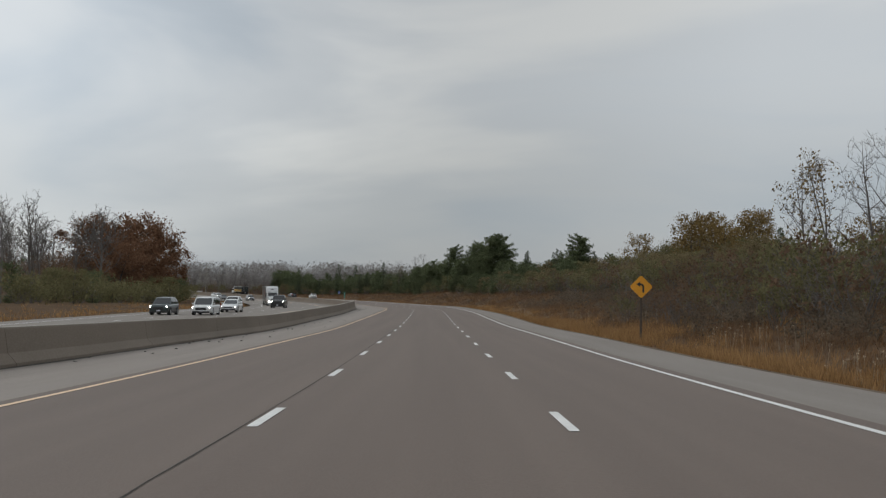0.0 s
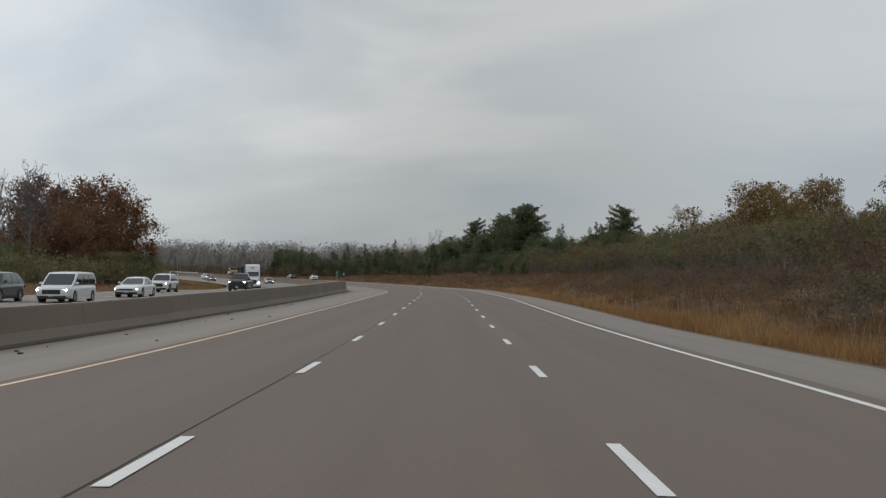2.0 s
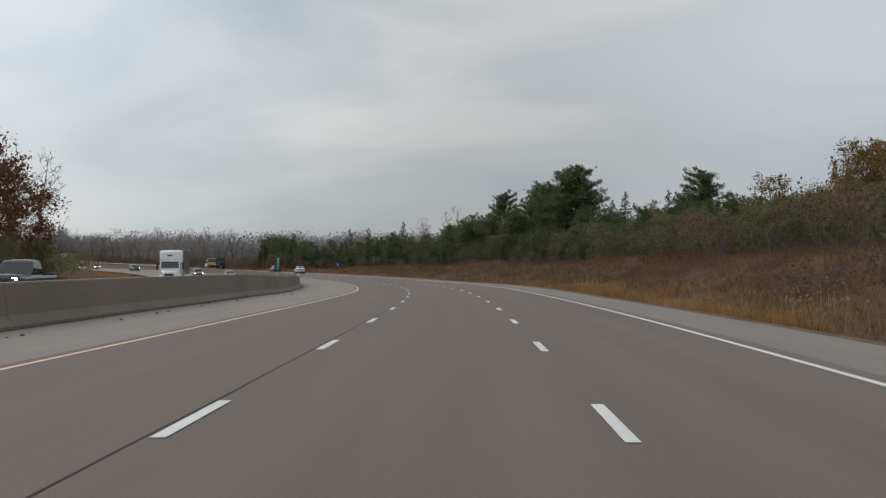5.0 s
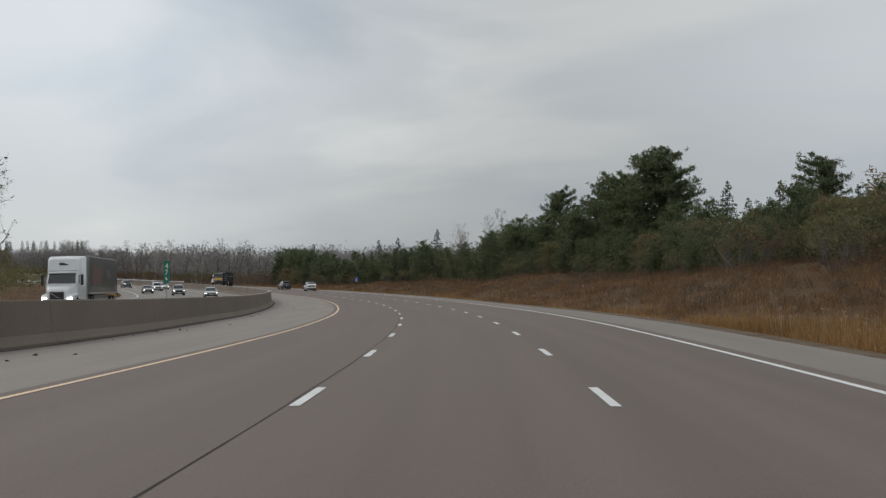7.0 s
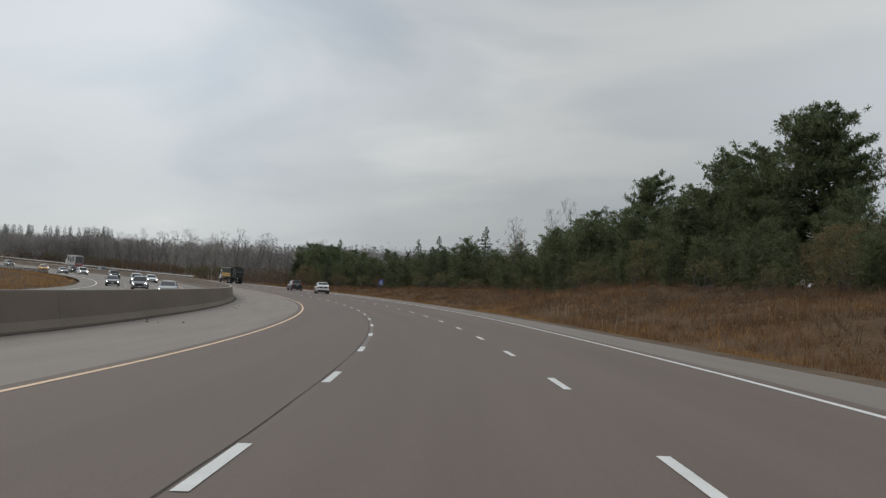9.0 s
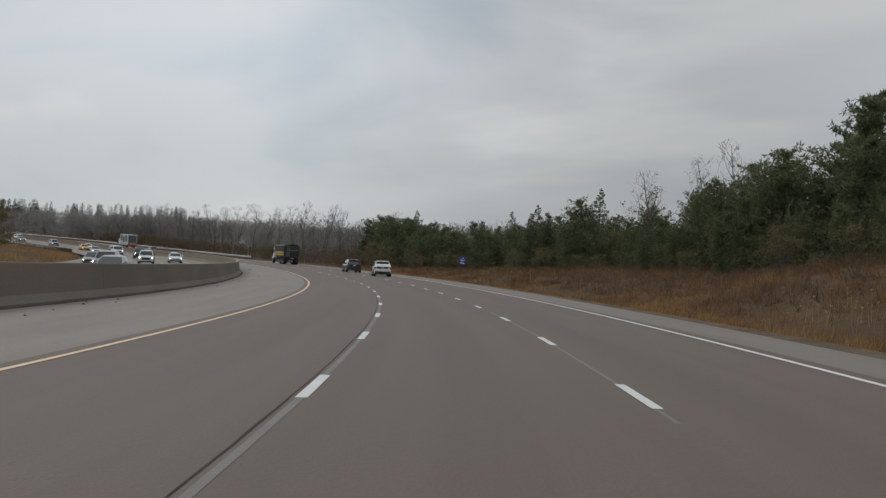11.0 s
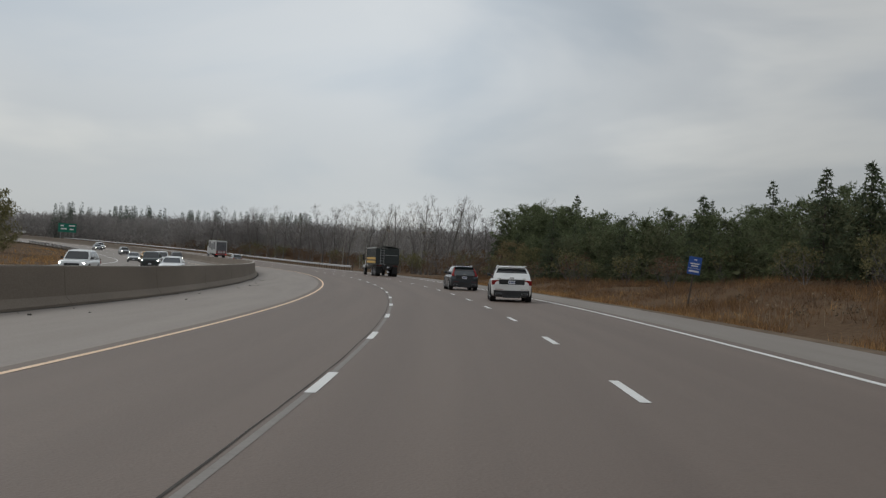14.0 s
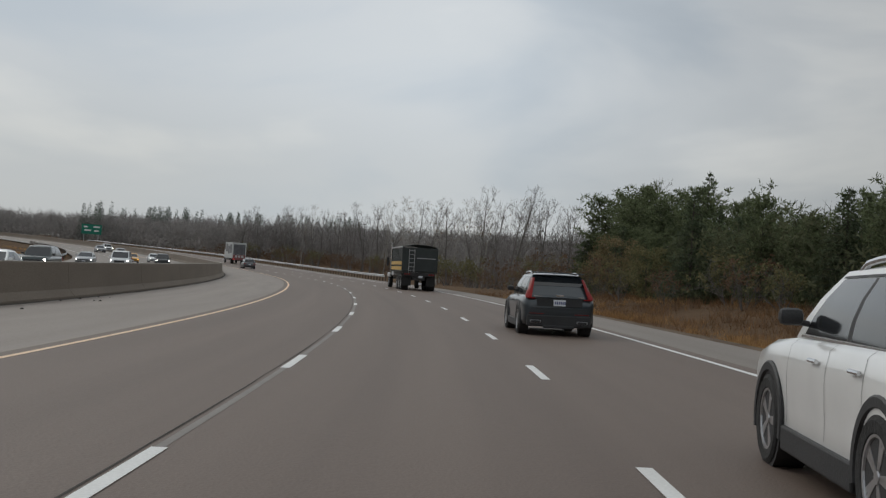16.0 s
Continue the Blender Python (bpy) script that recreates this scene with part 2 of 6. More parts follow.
BANK = [-0.67, -0.7, -1.18, -0.69, -1.83, -1.17, -0.71, -0.13, 1.61, 1.98, 1.45, 1.54, 1.64, 1.61, 1.85, 1.21, 0.99, 0.87, 0.79, 0.72, 1.0, 1.0, 1.0, 1.0, 1.0, 1.0]
_s = np.arange(-200.0, 1000.0, 1.0)
_k = np.interp(_s, STATION, BEND) * 1e-3
_k[_s < -30] = 0.0


def summed(v):
    return np.concatenate([[0.0], np.cumsum((v[1:] + v[:-1]) / 2)])


_a = summed(_k)
_a -= np.interp(0, _s, _a)
_x, _y = summed(-np.sin(_a)), summed(np.cos(_a))
_x -= np.interp(0, _s, _x)
_y -= np.interp(0, _s, _y)
_z = summed(np.interp(_s, STATION, GRADE) * 1e-2)
_z -= np.interp(0, _s, _z)


# the left lanes fall away from the crown on the straight; the left shoulder widens through the bend
CROWN_S, CROWN_FALL = [-60, 0, 20, 50, 80, 100, 130, 160], [0.0, 0.6, 1.7, 2.6, 2.6, 1.8, 0.5, 0.0]
FOOT_S, FOOT_U = [-150, 105, 150, 190, 260, 310, 350, 1000], [-9.0, -9.1, -10.0, -10.9, -11.1, -11.2, -10.9, -10.9]


def road_height(s, u):
    fall = np.interp(s, CROWN_S, CROWN_FALL) * 1e-2 * np.clip(-1.85 - u, 0, 12)
    return np.interp(s, _s, _z) + np.interp(s, STATION, BANK) * 1e-2 * np.clip(u, -14, 14) - fall


def foot(s):
    """The barrier's foot beside the left shoulder."""
    return float(np.interp(s, FOOT_S, FOOT_U))


def at(s, u, dz=0.0):
    """The point at station s along the road, u metres to the right of the middle lane's centre, dz over the pavement."""
    a = np.interp(s, _s, _a)
    return Vector((np.interp(s, _s, _x) + u * math.cos(a), np.interp(s, _s, _y) + u * math.sin(a), road_height(s, u) + dz))


def along(s, u, dz=0.0, turn=0.0):
    """The pose of a thing that stands at (s, u) and faces along the road, turned by some degrees."""
    lift = math.atan(np.interp(s, STATION, GRADE) * 1e-2)
    lean = -math.atan((np.interp(s, STATION, BANK) + (np.interp(s, CROWN_S, CROWN_FALL) if u < -1.85 else 0.0)) * 1e-2)
    q = Euler((lift, lean, np.interp(s, _s, _a))).to_matrix().to_4x4()
    return Matrix.Translation(at(s, u, dz)) @ q @ Matrix.Rotation(radians(turn), 4, "Z")


def upright(s, u, dz=0.0, turn=0.0, scale=1.0, tall=1.0):
    return Matrix.Translation(at(s, u, dz)) @ Matrix.Rotation(np.interp(s, _s, _a) + radians(turn), 4, "Z") @ Matrix.Diagonal((scale, scale, scale * tall, 1))


def ribbon(name, u0, u1, s0, s1, dz, material, step=3.0, kind="", parent=None, cuts=1):
    """A strip of pavement between two offsets, or between offsets that change along the way."""
    n = max(1, int(round((s1 - s0) / step)))
    verts, faces, across = [], [], []
    for i in range(n + 1):
        s = s0 + (s1 - s0) * i / n
        a, b = (v(s) if callable(v) else v for v in (u0, u1))
        for j in range(cuts + 1):
            across.append(a + (b - a) * j / cuts)
            verts.append(at(s, across[-1], dz))
    for i in range(n):
        for j in range(cuts):
            k = i * (cuts + 1) + j
            faces.append((k, k + 1, k + cuts + 2, k + cuts + 1))
    me = mesh_of(name, verts, faces)
    uv = me.uv_layers.new(name="road")
    for poly in me.polygons:
        for k in poly.loop_indices:
            v = me.loops[k].vertex_index
            uv.data[k].uv = (across[v], s0 + (s1 - s0) * (v // (cuts + 1)) / n)
    return part(name, me, material, parent, kind=kind)


# ---- ground ----
def bank_profile(s, u):
    """Height of the natural ground against the pavement, across the road."""
    if u > 7.6:
        d = max(0.0, u - 7.9)
        top = np.interp(s, [-60, 20, 60, 110, 170, 230, 300, 350, 390, 430, 470, 560], [0.6, 0.8, 2.2, 2.6, 2.6, 2.9, 2.2, 1.6, 1.0, 0.3, -0.8, -0.5])
        h = np.interp(d, [0, 0.8, 3.0, 6.0, 11.0, 17.0, 30.0, 80.0], [-0.05, -0.10, -0.32, 0.05 + 0.1 * top, 0.6 * top, top, top * 1.15 + 0.3, top * 1.2 + 2.0])
        h += 8.5 * math.exp(-((s - 304) / 38) ** 2 - ((u - 134) / 34) ** 2)
        return h + (0.35 * noise.noise(Vector((s * 0.09, u * 0.12, 3.0))) + 0.5 * noise.noise(Vector((s * 0.035, u * 0.05, 7.0)))) * min(1.0, d / 8.0)
    if u < -30.0:
        d = -30.0 - u
        top = np.interp(s, [-60, 60, 200, 320, 480, 700], [0.4, 0.5, 0.6, 1.0, 0.8, 0.5])
        h = np.interp(d, [0, 1.5, 4.0, 12.0, 40.0, 200.0], [-0.05, -0.15, -0.1, top * 0.7, top, top + 2.0])
        return h + 0.4 * noise.noise(Vector((s * 0.05, u * 0.06, 5.0))) * min(1.0, d / 8.0)
    return -0.35


def build_ground():
    us = [-330, -260, -200, -150, -115, -90, -72, -58, -48, -41, -37.5, -36, -34.5, -33, -31.2, -30.0, -29.5, 7.2, 8.1, 8.8, 10.2, 11.4, 12.8, 14.4, 16.2, 18.2, 20.5, 23, 26, 30, 36, 44, 54, 66, 78, 92, 106, 120, 134, 148, 165, 190, 260, 400]
    ss = list(np.arange(-180, 560, 4.0)) + list(np.arange(560, 990, 10.0))
    verts, faces = [], []
    for s in ss:
        for u in us:
            p = at(s, u)
            p.z += bank_profile(s, u)
            verts.append(p)
    w = len(us)
    for i in range(len(ss) - 1):
        for j in range(w - 1):
            k = i * w + j
            faces.append((k, k + 1, k + w + 1, k + w))
    ring = len(verts)
    for r, z in ((0.0, -9.0), (600.0, -9.0), (1500.0, -6.0), (4500.0, -2.0)):
        for i in range(48):
            a = 2 * math.pi * i / 48
            verts.append((r * math.cos(a) - 80, r * math.sin(a) + 330, z))
    for j in range(3):
        for i in range(48):
            k, n = ring + j * 48 + i, ring + j * 48 + (i + 1) % 48
            faces.append((k, n, n + 48, k + 48))
    return tagged(part("ground", mesh_of("ground", verts, faces, EARTH, smooth=True), EARTH), "dry russet grass verge rising beside the highway", "ground", kind="structure")


build_ground()


def kerb(s):
    """The right shoulder's outer edge."""
    return float(np.interp(s, [-150, 100, 150, 200, 240, 280, 310], [8.4, 8.35, 8.05, 7.8, 7.7, 7.85, 8.05])) + 0.06 * noise.noise(Vector((s * 0.15, 3.0, 1.0))) + 0.04 * noise.noise(Vector((s * 0.6, 8.0, 1.0)))


def build_road():
    tagged(ribbon("road", -5.9, 6.0, -150, 960, 0.0, ASPHALT, cuts=6), "grey asphalt highway with three lanes", "road", kind="structure")
    tagged(ribbon("shoulder_right", 6.0, kerb, -150, 960, 0.0, SHOULDER, cuts=2), "pale paved shoulder beside the right lane", "road", kind="structure")
    tagged(ribbon("shoulder_left", lambda s: foot(s) - 0.08, -5.9, -150, 960, 0.0, PALE_SHOULDER, cuts=2), "pale paved shoulder along the concrete barrier", "road", kind="structure")
    tagged(ribbon("road_opposite", -30.0, lambda s: foot(s) - 0.7, -150, 960, 0.0, SHOULDER, cuts=6), "pale grey opposite carriageway behind the barrier", "road", kind="structure")
    tagged(ribbon("verge", kerb, 8.8, -150, 700, -0.03, GRAVEL, step=2.0), "narrow gravel verge at the pavement's edge", "verge", kind="structure")


build_road()


def build_lines():
    tagged(ribbon("edge_line_yellow", -5.64, -5.53, -150, 900, 0.006, YELLOW_LINE), "continuous yellow edge line", "road marking", kind="structure")
    tagged(ribbon("edge_line_white", 5.49, 5.63, -150, 900, 0.006, WHITE_LINE), "continuous white edge line", "road marking", kind="structure")
    tagged(ribbon("edge_line_white_opposite", -27.65, -27.5, -150, 900, 0.006, WHITE_LINE), "white edge line of the opposite carriageway", "road marking", kind="structure")
    tagged(ribbon("edge_line_yellow_opposite", -15.85, -15.7, -150, 900, 0.006, YELLOW_LINE), "yellow edge line of the opposite carriageway", "road marking", kind="structure")
    left = thing("lane_line_left", "broken white lane line beside a sealed joint", "road marking", kind="structure")
    right = thing("lane_line_right", "broken white lane line", "road marking", kind="structure")
    for side, u in ((left, -1.85), (right, 1.85)):
        for k in range(-6, 78):
            s = 9.479 * k + (0.09 if side is right else 0.0)
            v = float(np.interp(s, [200, 250], [1.85, 1.79])) if side is right else u
            ribbon("dash", v - 0.065, v + 0.065, s, s + 2.42, 0.007, WHITE_LINE, step=0.82, parent=side)
    for side, u in ((left, -19.6), (right, -23.5)):
        far = thing("lane_line_opposite", "broken white lane line of the opposite carriageway", "road marking", kind="structure")
        for k in range(0, 78):
            ribbon("dash", u - 0.075, u + 0.075, 9.479 * k + 3, 9.479 * k + 5.5, 0.007, WHITE_LINE, step=1.2, parent=far)
    def wander(s, seed, reach):
        return reach * (noise.noise(Vector((s * 0.21, seed, 1.0))) + 0.5 * noise.noise(Vector((s * 0.9, seed, 4.0))))

    tagged(ribbon("sealed_joint", lambda s: -1.975 + wander(s, 2.0, 0.02), lambda s: -1.952 + wander(s, 2.0, 0.02) + wander(s, 6.0, 0.018), -60, 700, 0.004, SEAL, step=0.7), "dark sealed joint beside the lane line", "road joint", kind="structure")
    tagged(ribbon("worn_old_line", -1.9, -1.82, 210, 420, 0.003, WORN, step=2.0), "ghost of an old lane line", "road marking", kind="structure")
    tagged(ribbon("worn_old_line_right", 1.76, 1.82, 236, 262, 0.003, WORN, step=2.0), "ghost of an old lane line", "road marking", kind="structure")


build_lines()


def barrier_height(s):
    return float(np.interp(s, [-60, 30, 60, 110, 150, 1000], [0.8, 0.88, 0.86, 0.98, 1.16, 1.16]))


def build_barrier():
    """A median wall in cast lengths, with a battered foot, a chamfered top and open joints."""
    wall = thing("barrier", "weathered brown-grey concrete median barrier", "barrier", kind="structure")
    length = 12.0
    for k in range(-9, 62):
        s0 = k * length
        bm = bmesh.new()
        rows = []
        for s in (s0 + 0.012, s0 + 3, s0 + 6, s0 + 9, s0 + length - 0.012):
            h = barrier_height(s)
            prof = [(0.0, 0.0), (0.0, 0.08), (-0.2, 0.30), (-0.28, h - 0.03), (-0.31, h), (-0.49, h), (-0.52, h - 0.03), (-0.6, 0.30), (-0.8, 0.08), (-0.8, 0.0)]
            rows.append([bm.verts.new(at(s, foot(s) + u, z)) for u, z in prof])
        for a, b in zip(rows, rows[1:]):
            for i in range(len(a) - 1):
                bm.faces.new((a[i], a[i + 1], b[i + 1], b[i]))
        bm.faces.new(rows[0])
        bm.faces.new(rows[-1][::-1])
        part("barrier_length", bm, CONCRETE, wall)
        # a thin strip along the wall's top, paler than its faces
        bm = bmesh.new()
        rows = []
        for s in (s0 + 0.02, s0 + 3, s0 + 6, s0 + 9, s0 + length - 0.02):
            h = barrier_height(s)
            rows.append([bm.verts.new(at(s, foot(s) + u, h + z)) for u, z in ((-0.305, 0.003), (-0.305, 0.014), (-0.495, 0.014), (-0.495, 0.003))])
        for a, b in zip(rows, rows[1:]):
            for i in range(3):
                bm.faces.new((a[i], a[i + 1], b[i + 1], b[i]))
        part("pale_top", bm, CONCRETE_PALE, wall)
    n = 400
    verts, faces = [], []
    for i in range(n):
        s = -60 + i * 2.0
        w = 0.10 + 0.12 * max(0, noise.noise(Vector((s * 0.3, 1, 2)))) + 0.05 * noise.noise(Vector((s * 1.3, 5, 2)))
        verts += [at(s, foot(s) - 0.01, 0.012), at(s, foot(s) + 0.01 + w, 0.004)]
        if i:
            k = 2 * i
            faces.append((k - 2, k - 1, k + 1, k))
    tagged(part("gutter_dirt", mesh_of("gutter_dirt", verts, faces), DIRT), "dark grit gathered along the barrier's foot", "grit", kind="stuff")


build_barrier()


# ---- trees ----
class Sketch:
    """Collects tubes and leaves for one mesh."""

    def __init__(self):
        self.v, self.f = [], []

    def tube(self, pts, radii, sides=5):
        base = len(self.v)
        for i, (p, r) in enumerate(zip(pts, radii)):
            d = (pts[min(i + 1, len(pts) - 1)] - pts[max(i - 1, 0)]).normalized()
            a = d.orthogonal().normalized()
            b = d.cross(a)
            for k in range(sides):
                t = 2 * math.pi * k / sides
                self.v.append(p + a * (r * math.cos(t)) + b * (r * math.sin(t)))
        for i in range(len(pts) - 1):
            for k in range(sides):
                n = (k + 1) % sides
                q = base + i * sides
                self.f.append((q + k, q + n, q + sides + n, q + sides + k))

    def leaf(self, p, d, side, long, wide):
        k = len(self.v)
        self.v += [p - side * wide * 0.3, p + d * long * 0.5 + side * wide, p + d * long, p + d * long * 0.45 - side * wide]
        self.f.append((k, k + 1, k + 2, k + 3))

    def spike(self, p, d, side, long, wide):
        k = len(self.v)
        self.v += [p - side * wide, p + side * wide, p + d * long]
        self.f.append((k, k + 1, k + 2))

    def mesh(self, name, material):
        return mesh_of(name, self.v, self.f, material)


def any_way(rng, up=0.0):
    while True:
        v = Vector((rng.uniform(-1, 1), rng.uniform(-1, 1), rng.uniform(-1, 1)))
        if 0.05 < v.length < 1:
            v.normalize()
            v.z += up
            return v.normalized()


def limb(sk, rng, p, d, length, r, depth, tips, wander=0.25, up=0.12, kids=(4, 3, 3), spread=0.75, least=0.012):
    """A limb that bends on its way and throws side limbs."""
    n = 4 if depth > 1 else (3 if depth == 1 else 1)
    pts, rad = [p.copy()], [r]
    for i in range(n):
        d = (d + any_way(rng) * wander + Vector((0, 0, up))).normalized()
        p = p + d * (length / n)
        pts.append(p.copy())
        rad.append(r * (1 - 0.8 * (i + 1) / n))
    sk.tube(pts, rad, 6 if depth > 2 else (4 if depth == 2 else 3))
    if depth == 0:
        tips.append((pts[-1], d))
        return
    for _ in range(kids[min(len(kids) - 1, 3 - depth if depth <= 3 else 0)] + rng.randint(0, 2)):
        f = rng.uniform(0.3, 1.0)
        i = min(n - 1, int(f * n))
        q = pts[i].lerp(pts[i + 1], f * n - i)
        side = any_way(rng)
        e = (d * (1 - spread) + side * spread + Vector((0, 0, 0.25))).normalized()
        limb(sk, rng, q, e, length * rng.uniform(0.42, 0.66), max(least, r * (1 - 0.7 * f) * 0.6), depth - 1, tips, wander, up, kids, spread, least)


def tree_object(name, label, category, trunk_mesh, crown_mesh):
    ob = thing(name, label, category)
    part("trunk", trunk_mesh, None, ob)
    if crown_mesh:
        part("crown", crown_mesh, None, ob)
    return ob


def bare_tree(seed, height, leaf=None, leaf_share=0.0, bark=None, stems=1, clear=0.25, leaf_size=0.16, thick=1.0, kids=(3, 3, 3), least=0.012):
    """A leafless or thinly leaved broadleaf tree: trunk, limbs, branches and twigs."""
    rng = random.Random(seed)
    sk, lv, tips = Sketch(), Sketch(), []
    for st in range(stems):
        lean = any_way(rng) * (0.16 if stems > 1 else 0.06)
        d = Vector((lean.x, lean.y, 1)).normalized()
        p = Vector((rng.uniform(-0.3, 0.3) * (stems > 1), rng.uniform(-0.3, 0.3) * (stems > 1), -0.4))
        n = 9
        r0 = height * 0.0135 * thick / (1 + 0.3 * (stems - 1))
        pts, rad = [p.copy()], [r0 * 1.35]
        h = height * rng.uniform(0.82, 1.0)
        for i in range(n):
            d = (d + any_way(rng) * 0.09 + Vector((0, 0, 0.05))).normalized()
            p = p + d * (h / n)
            pts.append(p.copy())
            rad.append(r0 * (1 - 0.93 * (i + 1) / n))
        sk.tube(pts, rad, 7)
        for k in range(int(15 / (1 + 0.4 * (stems - 1)))):
            f = clear + (0.97 - clear) * (k + rng.random()) / 15 * (1 + 0.4 * (stems - 1))
            f = min(f, 0.97)
            i = min(n - 1, int(f * n))
            q = pts[i].lerp(pts[i + 1], f * n - i)
            a = rng.uniform(0, 2 * math.pi)
            e = Vector((math.cos(a), math.sin(a), rng.uniform(0.5, 1.3))).normalized()
            limb(sk, rng, q, e, height * (0.36 - 0.24 * f) * rng.uniform(0.7, 1.15), max(least * 1.6, r0 * (1 - 0.85 * f) * 0.5), 2, tips, 0.2, 0.1, kids, 0.7, least)
    if leaf:
        for p, d in tips:
            if rng.random() < leaf_share:
                for _ in range(rng.randint(2, 5)):
                    q = p + any_way(rng) * rng.uniform(0, 0.45)
                    lv.leaf(q, any_way(rng), any_way(rng), leaf_size * rng.uniform(0.7, 1.4), leaf_size * 0.4)
    return sk.mesh("bare_trunk", bark or TWIG), (lv.mesh("thin_leaves", leaf) if leaf else None)


def round_tree(seed, height, material, leaves=2600, leaf_size=0.3, width=0.42, low=0.12, squash=1.0):
    """A full broadleaf crown: limbs under many small leaves in uneven clumps."""
    rng = random.Random(seed)
    sk, lv, tips = Sketch(), Sketch(), []
    p, d, n = Vector((0, 0, -0.4)), Vector((0, 0, 1)), 7
    r0 = height * 0.017
    pts, rad = [p.copy()], [r0 * 1.3]
    for i in range(n):
        d = (d + any_way(rng) * 0.1 + Vector((0, 0, 0.06))).normalized()
        p = p + d * (height * 0.86 / n)
        pts.append(p.copy())
        rad.append(r0 * (1 - 0.9 * (i + 1) / n))
    sk.tube(pts, rad, 7)
    clumps = []
    for k in range(34):
        f = low + (0.98 - low) * ((k + rng.random()) / 34)
        i = min(n - 1, int(f * n))
        q = pts[i].lerp(pts[i + 1], min(1, f * n - i))
        a = k * 2.4 + rng.uniform(-0.5, 0.5)
        reach = height * width * math.sqrt(max(0.05, 1 - ((f - 0.42) / 0.62) ** 2)) * rng.uniform(0.72, 1.08)
        e = Vector((math.cos(a), math.sin(a), rng.uniform(0.1, 0.7) * squash)).normalized()
        limb(sk, rng, q, e, reach * 0.8, r0 * 0.35 * (1.1 - f), 0, tips, 0.18, 0.08, (3, 3), 0.6)
        clumps.append((q + e * reach, height * rng.uniform(0.08, 0.13)))
        clumps.append((q + e * reach * 0.6, height * rng.uniform(0.09, 0.14)))
        if rng.random() < 0.5:
            clumps.append((q + e * reach * 0.85 + any_way(rng) * height * 0.07, height * rng.uniform(0.05, 0.08)))
    per = max(4, leaves // len(clumps))
    for c, r in clumps:
        for _ in range(per):
            w = any_way(rng)
            q = c + Vector((w.x, w.y, w.z * 0.75)) * r * rng.uniform(0.45, 1.1)
            lv.leaf(q, any_way(rng, -0.2), any_way(rng), leaf_size * rng.uniform(0.6, 1.4), leaf_size * 0.42)
        for _ in range(per // 8):
            lv.leaf(c + any_way(rng) * r * 0.35, any_way(rng), any_way(rng), leaf_size * 2.0, leaf_size * 0.8)
    return sk.mesh("round_trunk", BARK), lv.mesh("leaf_crown", material)


def pine_tree(seed, height, material=None, clear=0.18, layers=26, wide=0.27, tuft=0.34, plume=10, crest=0.22, rise=0.55):
    """A white pine: whorls of long level limbs in ragged plates, each limb carrying tufts of needles."""
    rng = random.Random(seed)
    sk, lv = Sketch(), Sketch()
    lean = any_way(rng) * 0.02
    r0 = height * 0.014
    pts = [Vector((lean.x * i * height / 8, lean.y * i * height / 8, -0.4 + i * height / 8)) for i in range(9)]
    sk.tube(pts, [r0 * (1.25 - 1.2 * i / 8) for i in range(9)], 7)
    for k in range(layers):
        f = clear + (1 - clear) * (k / (layers - 1)) ** 0.92
        full = math.sin(math.pi * min(1, crest + 0.78 * (1 - f))) if f > 0.35 else 0.75 + 0.7 * f
        for j in range(6 if f < 0.9 else 4):
            a = rng.uniform(0, 2 * math.pi)
            reach = height * wide * (0.25 + 0.75 * full) * rng.uniform(0.5, 1.15) * (1.0 if f < 0.93 else 0.55)
            z = f * height * (1.19 - crest) + rng.uniform(-0.5, 0.4)
            q = Vector((lean.x * z, lean.y * z, z - 0.2))
            e = Vector((math.cos(a), math.sin(a), rng.uniform(0.0, rise) + 0.6 * max(0, f - 0.7)))
            line = [q, q + e * reach * 0.5, q + e * reach + Vector((0, 0, reach * 0.12))]
            sk.tube(line, [r0 * 0.3 * (1.1 - f) + 0.012, r0 * 0.18 * (1.1 - f) + 0.01, 0.008], 3)
            side = Vector((-e.y, e.x, 0)).normalized()
            for g in (0.06, 0.15, 0.24, 0.33, 0.42, 0.52, 0.62):
                c = line[0].lerp(line[2], g) + side * rng.gauss(0, 0.05 + 0.06 * reach)
                lv.leaf(c - e * 0.2, (e + any_way(rng) * 0.7).normalized(), (side + any_way(rng) * 0.7).normalized(), 0.26 + 0.12 * reach, 0.06 + 0.045 * reach)
            for _ in range(int(4 + reach * 2.2)):
                g = rng.uniform(0.3, 1.03)
                c = line[0].lerp(line[1], g * 2) if g < 0.5 else line[1].lerp(line[2], g * 2 - 1)
                c = c + side * rng.gauss(0, 0.12 + 0.13 * reach)
                for _ in range(max(6, int(plume * 0.7))):
                    w = any_way(rng, 0.35)
                    lv.spike(c + w * 0.3 * rng.random(), w, any_way(rng), tuft * rng.uniform(0.6, 1.15), tuft * 0.2)
    return sk.mesh("pine_trunk", BARK), lv.mesh("needle_crown", material or PINE)


